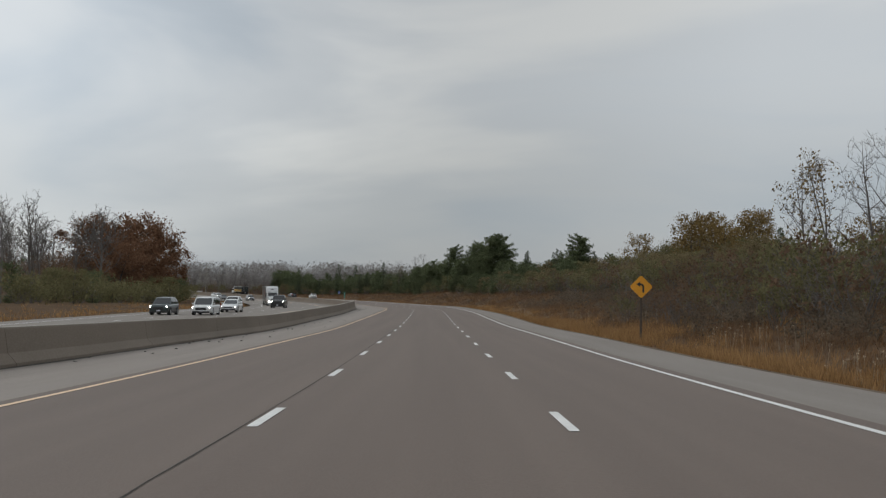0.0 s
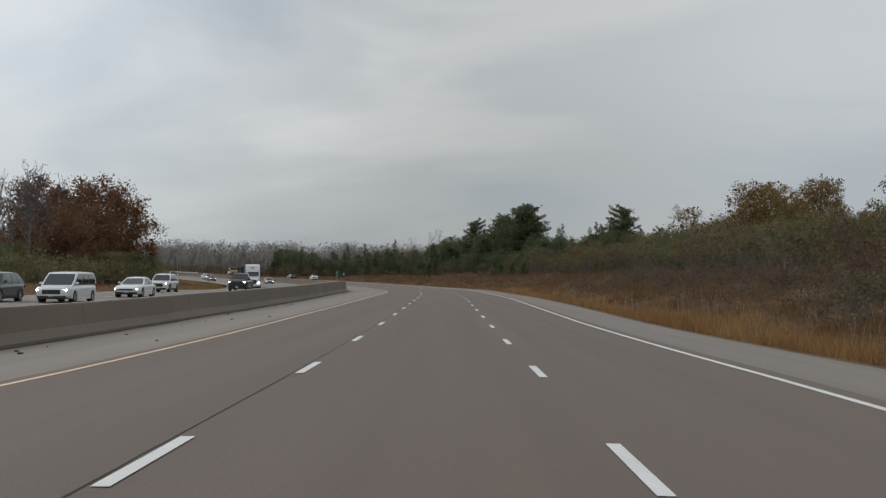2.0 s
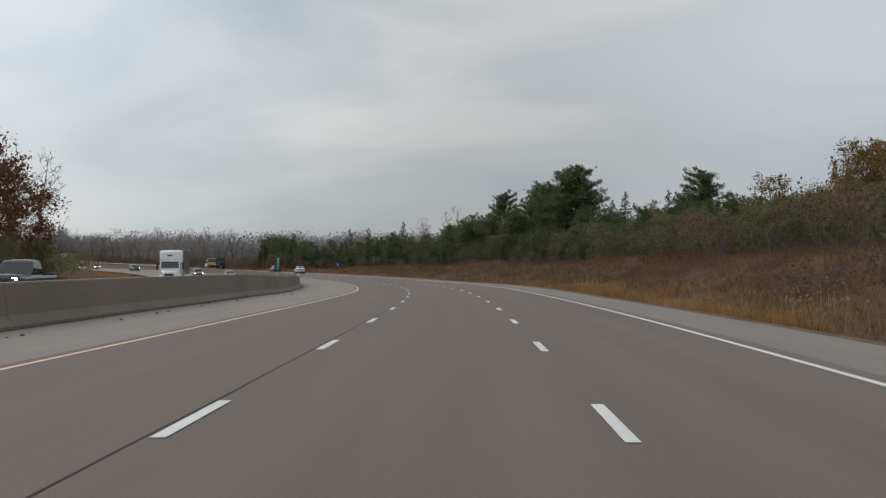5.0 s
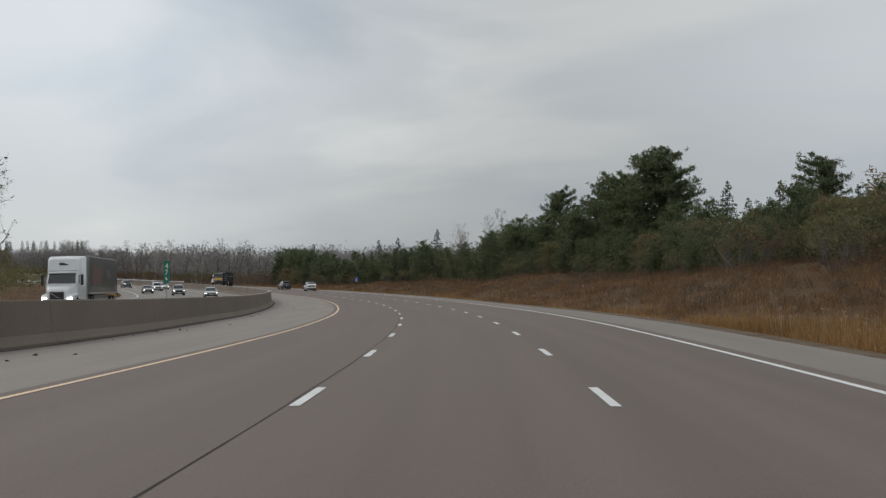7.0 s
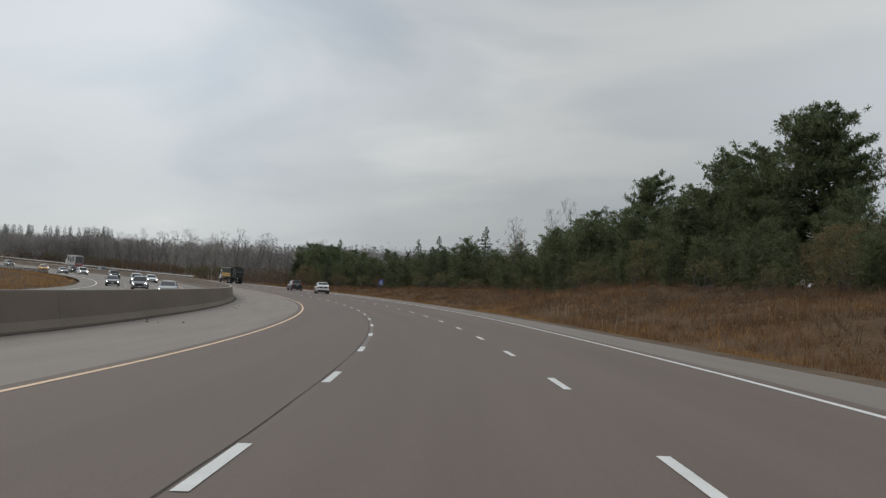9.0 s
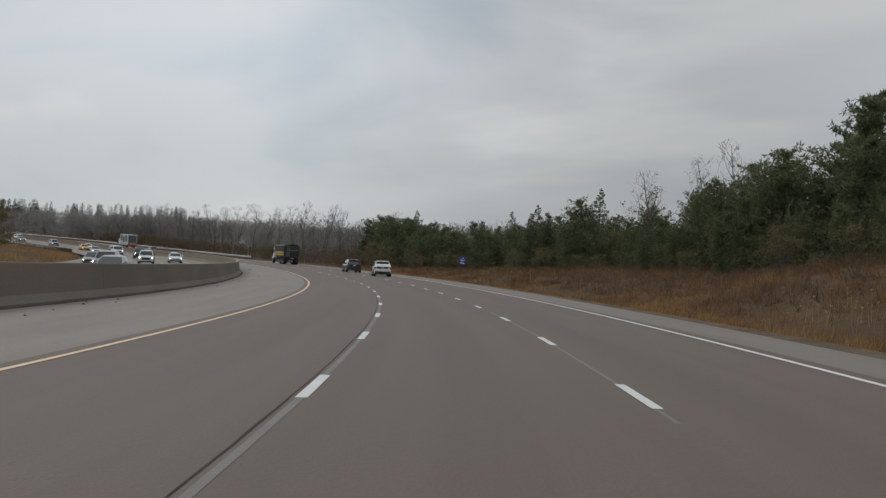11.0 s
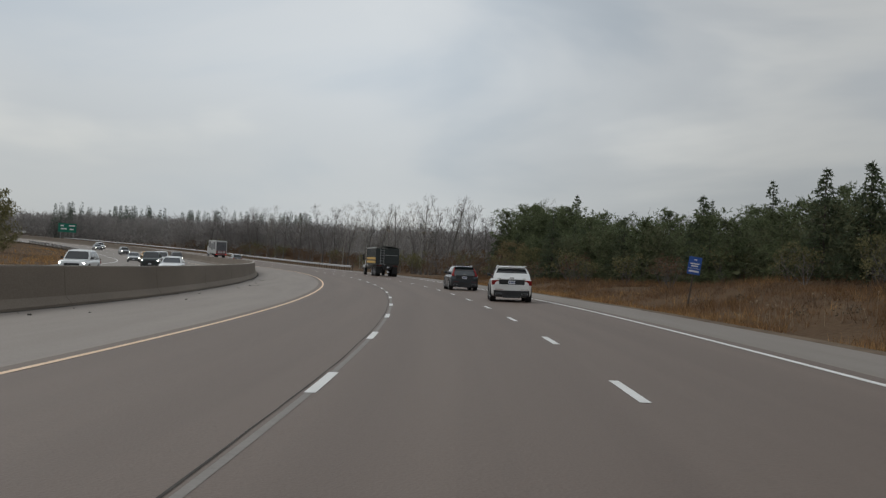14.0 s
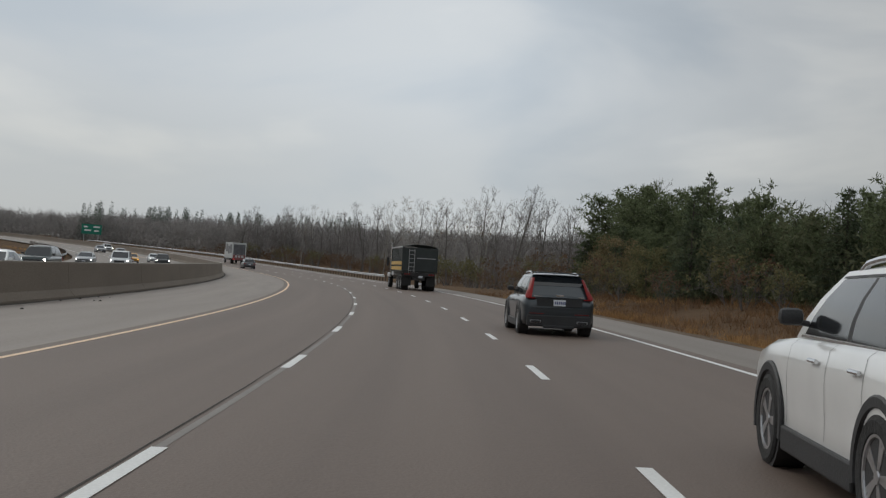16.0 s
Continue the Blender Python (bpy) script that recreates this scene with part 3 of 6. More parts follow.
def spruce_tree(seed, height, material=None, wide=0.2):
    """A narrow conical spruce with drooping limbs."""
    rng = random.Random(seed)
    sk, lv = Sketch(), Sketch()
    r0 = height * 0.012
    sk.tube([Vector((0, 0, -0.4)), Vector((0, 0, height * 0.5)), Vector((0, 0, height))], [r0 * 1.2, r0 * 0.7, 0.02], 6)
    layers = int(20 + height)
    for k in range(layers):
        f = 0.06 + 0.94 * k / layers
        for j in range(7 if f < 0.7 else 4):
            a = rng.uniform(0, 2 * math.pi)
            reach = height * wide * (1 - f) ** 0.85 * rng.uniform(0.7, 1.15) + 0.12
            q = Vector((0, 0, f * height))
            e = Vector((math.cos(a), math.sin(a), rng.uniform(-0.35, 0.05)))
            if reach > 0.8:
                sk.tube([q, q + e * reach], [0.025, 0.008], 3)
            side = Vector((-e.y, e.x, 0)).normalized()
            for _ in range(int(3 + reach * 3.5)):
                g = rng.uniform(0.15, 1.0)
                c = q + e * reach * g + side * rng.gauss(0, 0.14 * reach + 0.05)
                for _ in range(3):
                    lv.spike(c, (e * 0.6 + any_way(rng)).normalized(), any_way(rng), rng.uniform(0.2, 0.42), 0.075)
    return sk.mesh("spruce_trunk", BARK), lv.mesh("spruce_crown", material or SPRUCE)


def shrub(seed, height, material, leaves=430, leaf_size=0.21):
    rng = random.Random(seed)
    sk, lv, tips = Sketch(), Sketch(), []
    for _ in range(8):
        a = rng.uniform(0, 2 * math.pi)
        e = Vector((math.cos(a) * 0.7, math.sin(a) * 0.7, rng.uniform(0.7, 1.6))).normalized()
        limb(sk, rng, Vector((math.cos(a) * 0.15, math.sin(a) * 0.15, -0.15)), e, height * rng.uniform(0.6, 1.0), height * 0.011 + 0.008, 2, tips, 0.22, 0.12, (2, 2, 2), 0.6, 0.014)
    per = max(1, leaves // max(1, len(tips)))
    for p, d in tips:
        for _ in range(per + rng.randint(0, 2)):
            lv.leaf(p + any_way(rng) * rng.uniform(0, height * 0.1), any_way(rng), any_way(rng), leaf_size * rng.uniform(0.6, 1.4), leaf_size * 0.4)
    return sk.mesh("shrub_stems", TWIG), lv.mesh("shrub_leaves", material)


KINDS = {
    "pine_a": tree_object("pine_tree", "tall ragged dark green white pine", "tree", *pine_tree(1, 14.0, wide=0.35, tuft=0.36, layers=40, plume=26, clear=0.2, crest=0.14, rise=0.35)),
    "pine_d": tree_object("pine_tree", "tall dark green pine with uneven open tiers", "tree", *pine_tree(23, 14.0, wide=0.31, tuft=0.38, layers=30, plume=20, clear=0.14, crest=0.14, rise=0.4)),
    "pine_b": tree_object("pine_tree", "dark green pine with a rounded crown", "tree", *pine_tree(2, 11.0, clear=0.06, wide=0.3, tuft=0.42, layers=18, plume=9)),
    "pine_c": tree_object("pine_tree", "young bushy dark green pine", "tree", *pine_tree(3, 8.0, clear=0.02, layers=12, wide=0.32, tuft=0.42, plume=9)),
    "spruce_a": tree_object("spruce_tree", "narrow pointed dark green spruce", "tree", *spruce_tree(4, 12.0, wide=0.3)),
    "spruce_b": tree_object("spruce_tree", "small pointed dark green spruce", "tree", *spruce_tree(5, 8.0, wide=0.33)),
    "bare_a": tree_object("bare_tree", "leafless grey-brown tree with fine twigs", "tree", *bare_tree(6, 11.0, kids=(2, 3, 3))),
    "bare_b": tree_object("bare_tree", "leafless grey tree with several stems", "tree", *bare_tree(7, 9.0, stems=3, kids=(2, 2, 3))),
    "bare_c": tree_object("bare_tree", "almost leafless tree with a few brown leaves", "tree", *bare_tree(8, 10.0, AMBER, 0.35, stems=2, leaf_size=0.2)),
    "bare_far": tree_object("bare_tree", "tall leafless dark tree beyond the opposite carriageway", "tree", *bare_tree(16, 14.0, clear=0.3, thick=1.3, kids=(3, 3, 2), least=0.032)),
    "great_bare": tree_object("bare_tree", "great spreading tree almost bare, with a few brown leaves", "tree", *bare_tree(24, 20.0, AMBER, 0.3, stems=1, clear=0.2, leaf_size=0.3, thick=1.2, kids=(3, 3, 2), least=0.03)),
    "birch": tree_object("birch_tree", "leafless birch with a pale trunk", "tree", *bare_tree(9, 12.0, AMBER, 0.12, BIRCH, thick=0.75)),
    "oak": tree_object("oak_tree", "broad oak with rusty brown autumn leaves", "tree", *round_tree(10, 13.0, RUST, 9500, 0.25, 0.46, 0.03)),
    "olive": tree_object("broadleaf_tree", "dull olive-green broadleaf tree in autumn", "tree", *round_tree(11, 8.0, OLIVE, 4600, 0.19, 0.46, 0.03)),
    "tan": tree_object("broadleaf_tree", "broadleaf tree with dull brown-olive autumn leaves", "tree", *round_tree(21, 8.5, TAN, 4600, 0.19, 0.45, 0.04)),
    "thin": tree_object("broadleaf_tree", "slender tree half bare, with thin brown-olive leaves", "tree", *bare_tree(22, 9.0, TAN, 0.9, stems=2, clear=0.12, leaf_size=0.26, kids=(2, 3, 2), least=0.02)),
    "amber": tree_object("broadleaf_tree", "olive tree turning amber at the top", "tree", *round_tree(12, 8.5, AMBER, 3400, 0.2, 0.42, 0.05)),
    "brush": tree_object("shrub", "tangled brown brush with few leaves", "shrub", *shrub(13, 3.0, BROWN)),
    "bush": tree_object("shrub", "dense olive-brown shrub beside the road", "shrub", *shrub(14, 3.4, OLIVE, 700)),
}
_used = set()


def plant(kind, s, u, size=1.0, turn=0.0, tall=1.0, label=""):
    """Stands a tree on the ground at (s, u); the first of each kind is the tree itself, the rest are copies."""
    m = upright(s, u, bank_profile(s, u), turn, size, tall)
    if kind in _used:
        ob = copy_thing(KINDS[kind], m)
    else:
        _used.add(kind)
        ob = KINDS[kind]
        ob.matrix_world = m
    ob["group"] = "roadside trees"
    if label:
        ob["label"] = label
    return ob


_r = random.Random(77)
# the right-hand forest edge: how near to the road it begins, along the way
EDGE_S = [-20, 40, 80, 140, 220, 300, 350, 400, 440, 480, 560, 700, 900]
EDGE_U = [17, 20, 27, 27, 26, 27, 24, 18, 22, 26, 26, 24, 24]


def stand(s0, s1, step, depth, kinds, size=(0.8, 1.2), gap=4.0, start=0.0):
    """A strip of mixed wood along the forest edge: rows behind one another."""
    s = s0
    while s < s1:
        for row in range(depth):
            u = float(np.interp(s, EDGE_S, EDGE_U)) + start + row * gap + _r.uniform(-1.6, 1.6)
            k = kinds[_r.randrange(len(kinds))]
            plant(k, s + _r.uniform(-step, step) * 0.5, u, _r.uniform(*size), _r.uniform(0, 360), _r.uniform(0.9, 1.12))
        s += step


stand(30, 96, 5.2, 2, ["bush", "brush", "bush"], (0.9, 1.2), 4.0, -1)
for i in range(12):
    plant("brush" if i % 3 else "bush", 38 + i * 3.4, 15.5 + _r.uniform(-1.2, 2.2), _r.uniform(0.55, 0.85), 61 * i)
stand(50, 130, 9.0, 1, ["bush", "olive", "brush", "bare_b"], (0.6, 0.8), 5.0, 9)
for kind, s, u, size in (("bare_c", 78, 31.5, 1.25), ("bare_a", 73, 34.5, 1.2), ("bare_a", 79, 37.5, 1.3), ("bare_c", 84, 36, 1.15), ("bare_b", 68, 37, 1.25), ("bare_b", 90, 41, 0.95), ("spruce_b", 118, 42, 0.9), ("bare_a", 108, 44, 0.75)):
    plant(kind, s, u, size, s * 13 % 360)
# the tallest trees of the wooded rise far behind the edge
for i, (s, u, kind, size) in enumerate(((299, 128, "amber", 1.5), (304, 124, "amber", 1.45), (294, 131, "amber", 1.45), (309, 134, "olive", 1.45), (300, 136, "amber", 1.35), (290, 124, "olive", 1.45), (283, 126, "olive", 1.45), (276, 122, "olive", 1.45), (312, 122, "olive", 1.45), (306, 114, "olive", 1.45), (298, 116, "olive", 1.35))):
    plant(kind, s, u, size, 67 * i)


def grove(seed, count, s0, s1, u0, u1, kinds, size):
    """Trees scattered through a stretch of wood, kept apart from one another."""
    r = random.Random(seed)
    spots = []
    for _ in range(count * 12):
        s, u = r.uniform(s0, s1), r.uniform(u0, u1)
        if all((s - a) ** 2 + (u - b) ** 2 > 11 for a, b in spots):
            spots.append((s, u))
            plant(kinds[r.randrange(len(kinds))], s, u, r.uniform(*size), r.uniform(0, 360), r.uniform(0.92, 1.12))
        if len(spots) == count:
            break


# broadleaf slope: low growth in front, closed crowns behind
stand(96, 215, 5.2, 2, ["olive", "tan", "thin", "bush", "olive"], (0.55, 0.8), 5.0)
stand(88, 215, 5.6, 1, ["bush", "brush", "bush"], (0.75, 1.15), 3.0, -4)
grove(61, 46, 120, 225, 37, 56, ["olive", "tan", "thin", "olive"], (0.8, 1.05))
grove(62, 70, 185, 300, 56, 104, ["olive", "tan", "olive", "tan", "olive"], (1.15, 1.55))
grove(63, 40, 250, 330, 100, 142, ["olive", "tan", "amber", "thin"], (1.25, 1.5))
# pine edge
stand(212, 258, 5.4, 2, ["pine_c", "pine_c", "olive", "tan"], (0.62, 0.84), 5.0)
stand(258, 345, 5.4, 2, ["pine_c", "pine_c", "olive", "pine_c", "pine_b"], (0.66, 0.86), 5.0)
stand(205, 345, 5.0, 1, ["bush", "pine_c", "bush"], (0.5, 0.75), 3.0, -3.5)
stand(284, 316, 4.2, 2, ["pine_b", "pine_b", "pine_d", "pine_c"], (0.8, 0.96), 5.0, 9)
stand(316, 340, 4.2, 2, ["pine_b", "pine_b", "pine_c"], (0.78, 0.92), 5.0, 9)
stand(214, 262, 6.0, 2, ["pine_b", "olive", "pine_c", "olive"], (0.56, 0.7), 5.0, 9)
grove(64, 26, 262, 345, 48, 66, ["pine_b", "pine_b", "spruce_a"], (0.78, 0.96))
stand(345, 432, 4.0, 2, ["pine_c", "pine_c", "pine_c", "spruce_b", "pine_c"], (0.78, 0.98), 4.5)
stand(345, 432, 4.6, 2, ["pine_c", "pine_b", "pine_c", "spruce_b"], (0.7, 0.86), 5.0, 10)
stand(345, 425, 5.0, 1, ["bush", "brush", "bush"], (0.55, 0.8), 3.0, -3)
stand(425, 466, 5.5, 2, ["bare_a", "bare_b", "thin"], (0.6, 0.8), 6.0)
stand(466, 640, 5.0, 2, ["bare_a", "bare_b", "bare_a", "birch"], (0.8, 1.2), 6.0)
stand(430, 640, 8.0, 1, ["brush", "bush"], (0.8, 1.2), 4.0, -3)
# the trees that stand out
for kind, s, u, size in (("pine_a", 266, 35.2, 0.96), ("pine_d", 274, 34, 0.92), ("pine_d", 281, 36, 0.8), ("pine_b", 259, 34, 0.85), ("pine_b", 254, 37, 0.76), ("spruce_a", 262, 42, 0.85), ("pine_b", 284, 31, 0.9), ("pine_b", 290, 31.5, 0.8), ("pine_b", 296, 31, 1.0), ("pine_b", 302, 32, 1.08), ("pine_b", 308, 31, 1.1), ("pine_b", 305, 29, 0.95), ("pine_b", 313, 31, 1.0), ("pine_b", 320, 31, 0.92),
                         ("pine_d", 275, 62, 1.1), ("pine_b", 270, 57, 0.9), ("pine_b", 281, 66, 0.95), ("pine_b", 288, 69, 1.0), ("pine_b", 296, 77, 0.95),
                         ("pine_b", 240, 36, 0.7), ("pine_b", 248, 33, 0.8), ("bare_a", 334, 37, 0.95), ("bare_a", 338, 32, 0.85), ("bare_a", 322, 34, 1.0), ("bare_c", 337, 30, 0.8),
                         ("spruce_a", 366, 37, 0.92), ("spruce_a", 400, 42, 0.9), ("spruce_b", 416, 42, 1.12), ("spruce_a", 440, 56, 1.0), ("spruce_b", 380, 30, 0.82),
                         ("birch", 516, 33, 1.2), ("birch", 513, 28, 1.05), ("birch", 522, 25, 1.1), ("birch", 495, 22, 1.0),
                         ("pine_b", 421, 26, 0.98), ("pine_b", 415, 19.5, 0.86), ("pine_b", 409, 25, 0.8), ("pine_b", 427, 21, 0.95), ("pine_c", 404, 21, 0.95), ("pine_b", 418, 22, 1.0), ("pine_b", 424, 24, 1.02), ("pine_b", 432, 25, 1.04), ("pine_b", 436, 28, 1.05), ("pine_b", 413, 24, 0.95), ("spruce_a", 419, 27, 0.86), ("pine_b", 445, 34, 1.05), ("spruce_a", 440, 33, 0.84), ("tan", 407, 16, 0.72), ("olive", 402, 16.5, 0.66)):
    plant(kind, s, u, size, s * 7 % 360)
# the wood beyond the opposite carriageway
for i, (s, u, size) in enumerate(((257, -50, 1.2), (248, -57, 1.36), (240, -53, 1.22), (232, -60, 1.28), (225, -53, 0.95), (215, -58, 0.9), (205, -55, 0.8))):
    plant("oak", s, u, size, 70 * i)
plant("great_bare", 318, -50.5, 1.08, 40)
for i in range(44):
    plant("bare_far", 126 + i * 2.8 + _r.uniform(-2, 2), -56 - _r.uniform(0, 30), _r.uniform(0.95, 1.2), 37 * i)
for i in range(36):
    plant(("bush", "olive", "pine_c", "bush", "olive")[i % 5], 108 + i * 4.2, -43 - _r.uniform(0, 14), _r.uniform(0.7, 1.1), 53 * i)
for i, (s, u, size) in enumerate(((454, -44, 1.75), (460, -50, 1.6), (447, -51, 1.5), (470, -46, 1.4))):
    plant("olive", s, u, size, 80 * i)


def far_woods(name, label, material, count, spot, tall, seed, leaves=95, broad=0.5, leaf=0.34, trunk=True, twigs=False, needles=False):
    """Many crowns that nobody could count, in one sheet of small leaves: they rise and fall in drifts."""
    rng = random.Random(seed)
    sk = Sketch()
    cone = material is HAZED_PINE
    for _ in range(count):
        s, u = spot(rng)
        b = at(s, u)
        b.z += bank_profile(s, u) - 0.4
        drift = 0.5 + 0.5 * noise.noise(Vector((b.x * 0.035, b.y * 0.035, seed)))
        h = tall[0] + (tall[1] - tall[0]) * (0.75 * drift + 0.25 * rng.random())
        if trunk:
            sk.tube([b, b + Vector((rng.uniform(-0.3, 0.3), rng.uniform(-0.3, 0.3), h * 0.8))], [h * 0.014, h * 0.005], 3)
        lumps = [(Vector((0, 0, h * 0.5)), 0.8 if needles else 1.0)]
        if not cone:
            for _ in range(4):
                a = rng.uniform(0, 6.283)
                lumps.append((Vector((math.cos(a), math.sin(a), 0)) * h * broad * rng.uniform(0.3, 0.6) + Vector((0, 0, h * rng.uniform(0.3, 0.78))), rng.uniform(0.35, 0.55)))
        for k in range(leaves):
            f = rng.random()
            if cone:
                f = 1 - f ** 0.62
                w = h * (0.2 * (1 - f) * (1.1 - 0.5 * ((f * 8) % 1)) + 0.012)
                a, g = rng.uniform(0, 6.283), math.sqrt(rng.random())
                out = Vector((math.cos(a), math.sin(a), -0.25))
                sk.spike(b + Vector((math.cos(a) * w * g, math.sin(a) * w * g, f * h)), (out + any_way(rng) * 0.7).normalized(), any_way(rng), leaf * rng.uniform(0.8, 1.6), leaf * 0.36)
                continue
            o, r = lumps[k % len(lumps)]
            w = any_way(rng) * (0.35 + 0.65 * math.sqrt(rng.random()))
            c = b + o + Vector((w.x * h * broad, w.y * h * broad, w.z * h * 0.5)) * r
            if needles:
                sk.spike(c, any_way(rng, 0.3), any_way(rng), leaf * rng.uniform(0.9, 1.8), leaf * 0.3)
                continue
            if twigs:
                sk.spike(c, any_way(rng, 0.9), any_way(rng), leaf * rng.uniform(2.0, 4.0), leaf * 0.13)
                continue
            big = 1.8 if k % 9 == 0 and r == 1.0 else 1.0
            sk.leaf(c, any_way(rng, 0.2), any_way(rng), leaf * big * rng.uniform(0.7, 1.7), leaf * big * 0.36)
    return tagged(part(name, sk.mesh(name, material), None), label, "woods", kind="stuff")


def behind_edge(r, s0, s1, u0, u1):
    s = r.uniform(s0, s1)
    return s, float(np.interp(s, EDGE_S, EDGE_U)) + r.uniform(u0, u1)


def conifer_clump(r):
    """Conifers gathered in a few clumps along the distant woods."""
    s, u, spread = r.choice(CLUMPS)
    return s + r.gauss(0, spread), u + r.gauss(0, spread * 0.6)


CLUMPS = [(751, 30, 6), (742, 50, 6), (735, 64, 7), (731, 72, 5), (727, 78, 4), (720, 90, 6), (713, 104, 4), (710, 110, 3), (770, 60, 14)]
far_woods("undergrowth", "tangled olive-brown undergrowth along the forest edge", OLIVE, 150, lambda r: behind_edge(r, 34, 215, -2, 16), (2.2, 4.6), 41, 170, 0.75, 0.26, False)
far_woods("brown_undergrowth", "bare brown undergrowth along the forest edge", BROWN, 120, lambda r: behind_edge(r, 30, 215, -4, 14), (1.6, 3.6), 42, 130, 0.7, 0.2, False)
far_woods("bank_brush", "low dark brown brush scattered over the bank", BROWN, 190, lambda r: (r.uniform(14, 335), 12.5 + 11 * r.random() ** 0.6), (0.7, 1.7), 51, 90, 0.8, 0.13, False, True)
far_woods("bank_thicket", "grey-brown leafless brush in clumps on the bank", GREY_BRUSH, 170, lambda r: (14 + 130 * r.random(), 13.2 + 8 * r.random() ** 0.7), (1.0, 2.5), 55, 190, 0.75, 0.13, False)
far_woods("bank_hummocks", "low tan brush scattered on the bank below the pines", GREY_BRUSH, 120, lambda r: (r.uniform(140, 345), 13 + 11 * r.random()), (0.5, 1.3), 56, 120, 0.9, 0.11, False)
far_woods("forest_undergrowth", "dense dark olive-green undergrowth between the pines", DEEP, 230, lambda r: behind_edge(r, 200, 428, -1, 17), (3.4, 6.4), 43, 380, 0.55, 0.27, False, needles=True)
far_woods("hillside_woods", "olive-brown autumn woods on the rise behind the road", TAN, 300, lambda r: (r.uniform(190, 345), r.uniform(54, 150)), (5, 8.5), 45, 260, 0.55, 0.3, False)
far_woods("young_pine_thicket", "close-grown dark olive-green thicket of young pines", DEEP, 150, lambda r: behind_edge(r, 296, 428, 5, 20), (4.6, 6.6), 50, 520, 0.42, 0.22, False, needles=True)
far_woods("back_forest", "dark green pines deep in the forest behind the edge", DEEP, 150, lambda r: (r.uniform(300, 440), r.uniform(48, 82)), (7.5, 10.0), 54, 560, 0.36, 0.26, False, needles=True)
far_woods("low_undergrowth", "low dark brush under the trees of the forest edge", DEEP, 560, lambda r: behind_edge(r, 120, 428, -2, 13), (1.5, 3.2), 46, 90, 0.85, 0.26, False)
far_woods("left_undergrowth", "dull olive undergrowth under the oaks", OLIVE, 120, lambda r: (r.uniform(120, 335), -r.uniform(42, 60)), (3.0, 6.0), 47, 190, 0.6, 0.3, False)
far_woods("hilltop_woods", "rounded olive and amber crowns on top of the rise", OLIVE, 90, lambda r: (r.gauss(294, 14), r.gauss(120, 12)), (9, 12.5), 53, 420, 0.5, 0.3, False)
# the distant woods and conifers carry their haze in the leaf colour
far_woods("bend_woods", "dense grey-brown leafless woods outside the bend", HAZED_WOOD, 300, lambda r: (r.uniform(428, 640), r.uniform(32, 75)), (7.5, 11.5), 30, 380, 0.4, 0.4, False, True)
far_woods("far_woods", "distant grey-brown leafless woods beyond the bend", HAZED_WOOD, 540, lambda r: (r.uniform(610, 975), r.uniform(22, 95)), (8, 13.5), 31, 260, 0.45, 0.66, False, True)
far_woods("bend_undergrowth", "grey-brown brush under the bare trees of the bend", BROWN, 330, lambda r: behind_edge(r, 425, 660, 0, 34), (2.0, 4.4), 48, 110, 0.8, 0.36, False)
far_woods("far_undergrowth", "dark brush at the foot of the distant woods", HAZED_WOOD, 420, lambda r: (r.uniform(640, 975), r.uniform(22, 80)), (3.0, 6.5), 49, 80, 0.8, 0.75, False)
far_woods("far_conifers", "distant dark conifers standing over the woods", HAZED_PINE, 70, lambda r: conifer_clump(r), (12.5, 17), 32, 1000, leaf=0.4)
far_woods("left_thicket", "bare brown thicket among the trees beyond the road", BROWN, 80, lambda r: (r.uniform(150, 262), -r.uniform(54, 82)), (7, 11.5), 52, 260, 0.4, 0.34, False, True)
far_woods("left_woods", "distant dark woods along the opposite carriageway", DEEP, 200, lambda r: (r.uniform(60, 330), -r.uniform(90, 170)), (10, 14), 33, 130, 0.45, 0.5, False)
far_woods("ridge_woods", "hazy wooded ridge on the skyline", HAZED_WOOD, 260, lambda r: (r.uniform(560, 760), r.uniform(190, 330)), (14, 19), 34, 110, 0.5, 0.9, False)


# ---- grass ----
def tufts(name, label, material, count, spot, tall, blades, seed, wide=0.016, lean=0.4, cover=0.35):
    rng = random.Random(seed)
    sk = Sketch()
    for _ in range(count):
        s, u = spot(rng)
        if noise.noise(Vector((s * 0.16, u * 0.3, seed))) + cover < rng.uniform(0, 0.5):
            continue
        b = at(s, u)
        b.z += bank_profile(s, u) - 0.03
        h = rng.uniform(*tall) * (0.75 + 0.6 * abs(noise.noise(Vector((s * 0.07, u * 0.1, 9)))))
        for _ in range(blades):
            d = Vector((rng.gauss(0, lean), rng.gauss(0, lean), 1)).normalized()
            a = rng.uniform(0, 6.283)
            sk.spike(b + Vector((rng.gauss(0, 0.1), rng.gauss(0, 0.1), 0)), d, Vector((math.cos(a), math.sin(a), 0)), h * rng.uniform(0.6, 1.1), wide)
    return tagged(part(name, sk.mesh(name, material), None), label, "grass", kind="stuff")


tufts("straw_grass", "tall dry straw-coloured grass along the verge", STRAW, 36000, lambda r: (-8 + 190 * r.random() ** 0.9, 8.95 + abs(r.gauss(0, 2.1))), (0.25, 0.85), 6, 41, 0.011, 0.34, 0.12)
tufts("thin_verge_grass", "thin dry grass along the verge below the pines", STRAW, 22000, lambda r: (175 + 235 * r.random(), 8.95 + abs(r.gauss(0, 1.3))), (0.15, 0.55), 6, 46, 0.011, 0.4, 0.05)
tufts("golden_grass", "patches of golden dead grass on the bank", STRAW, 15000, lambda r: (r.uniform(-8, 400), r.uniform(11, 22)), (0.3, 0.75), 6, 45, 0.014, 0.35, -0.04)
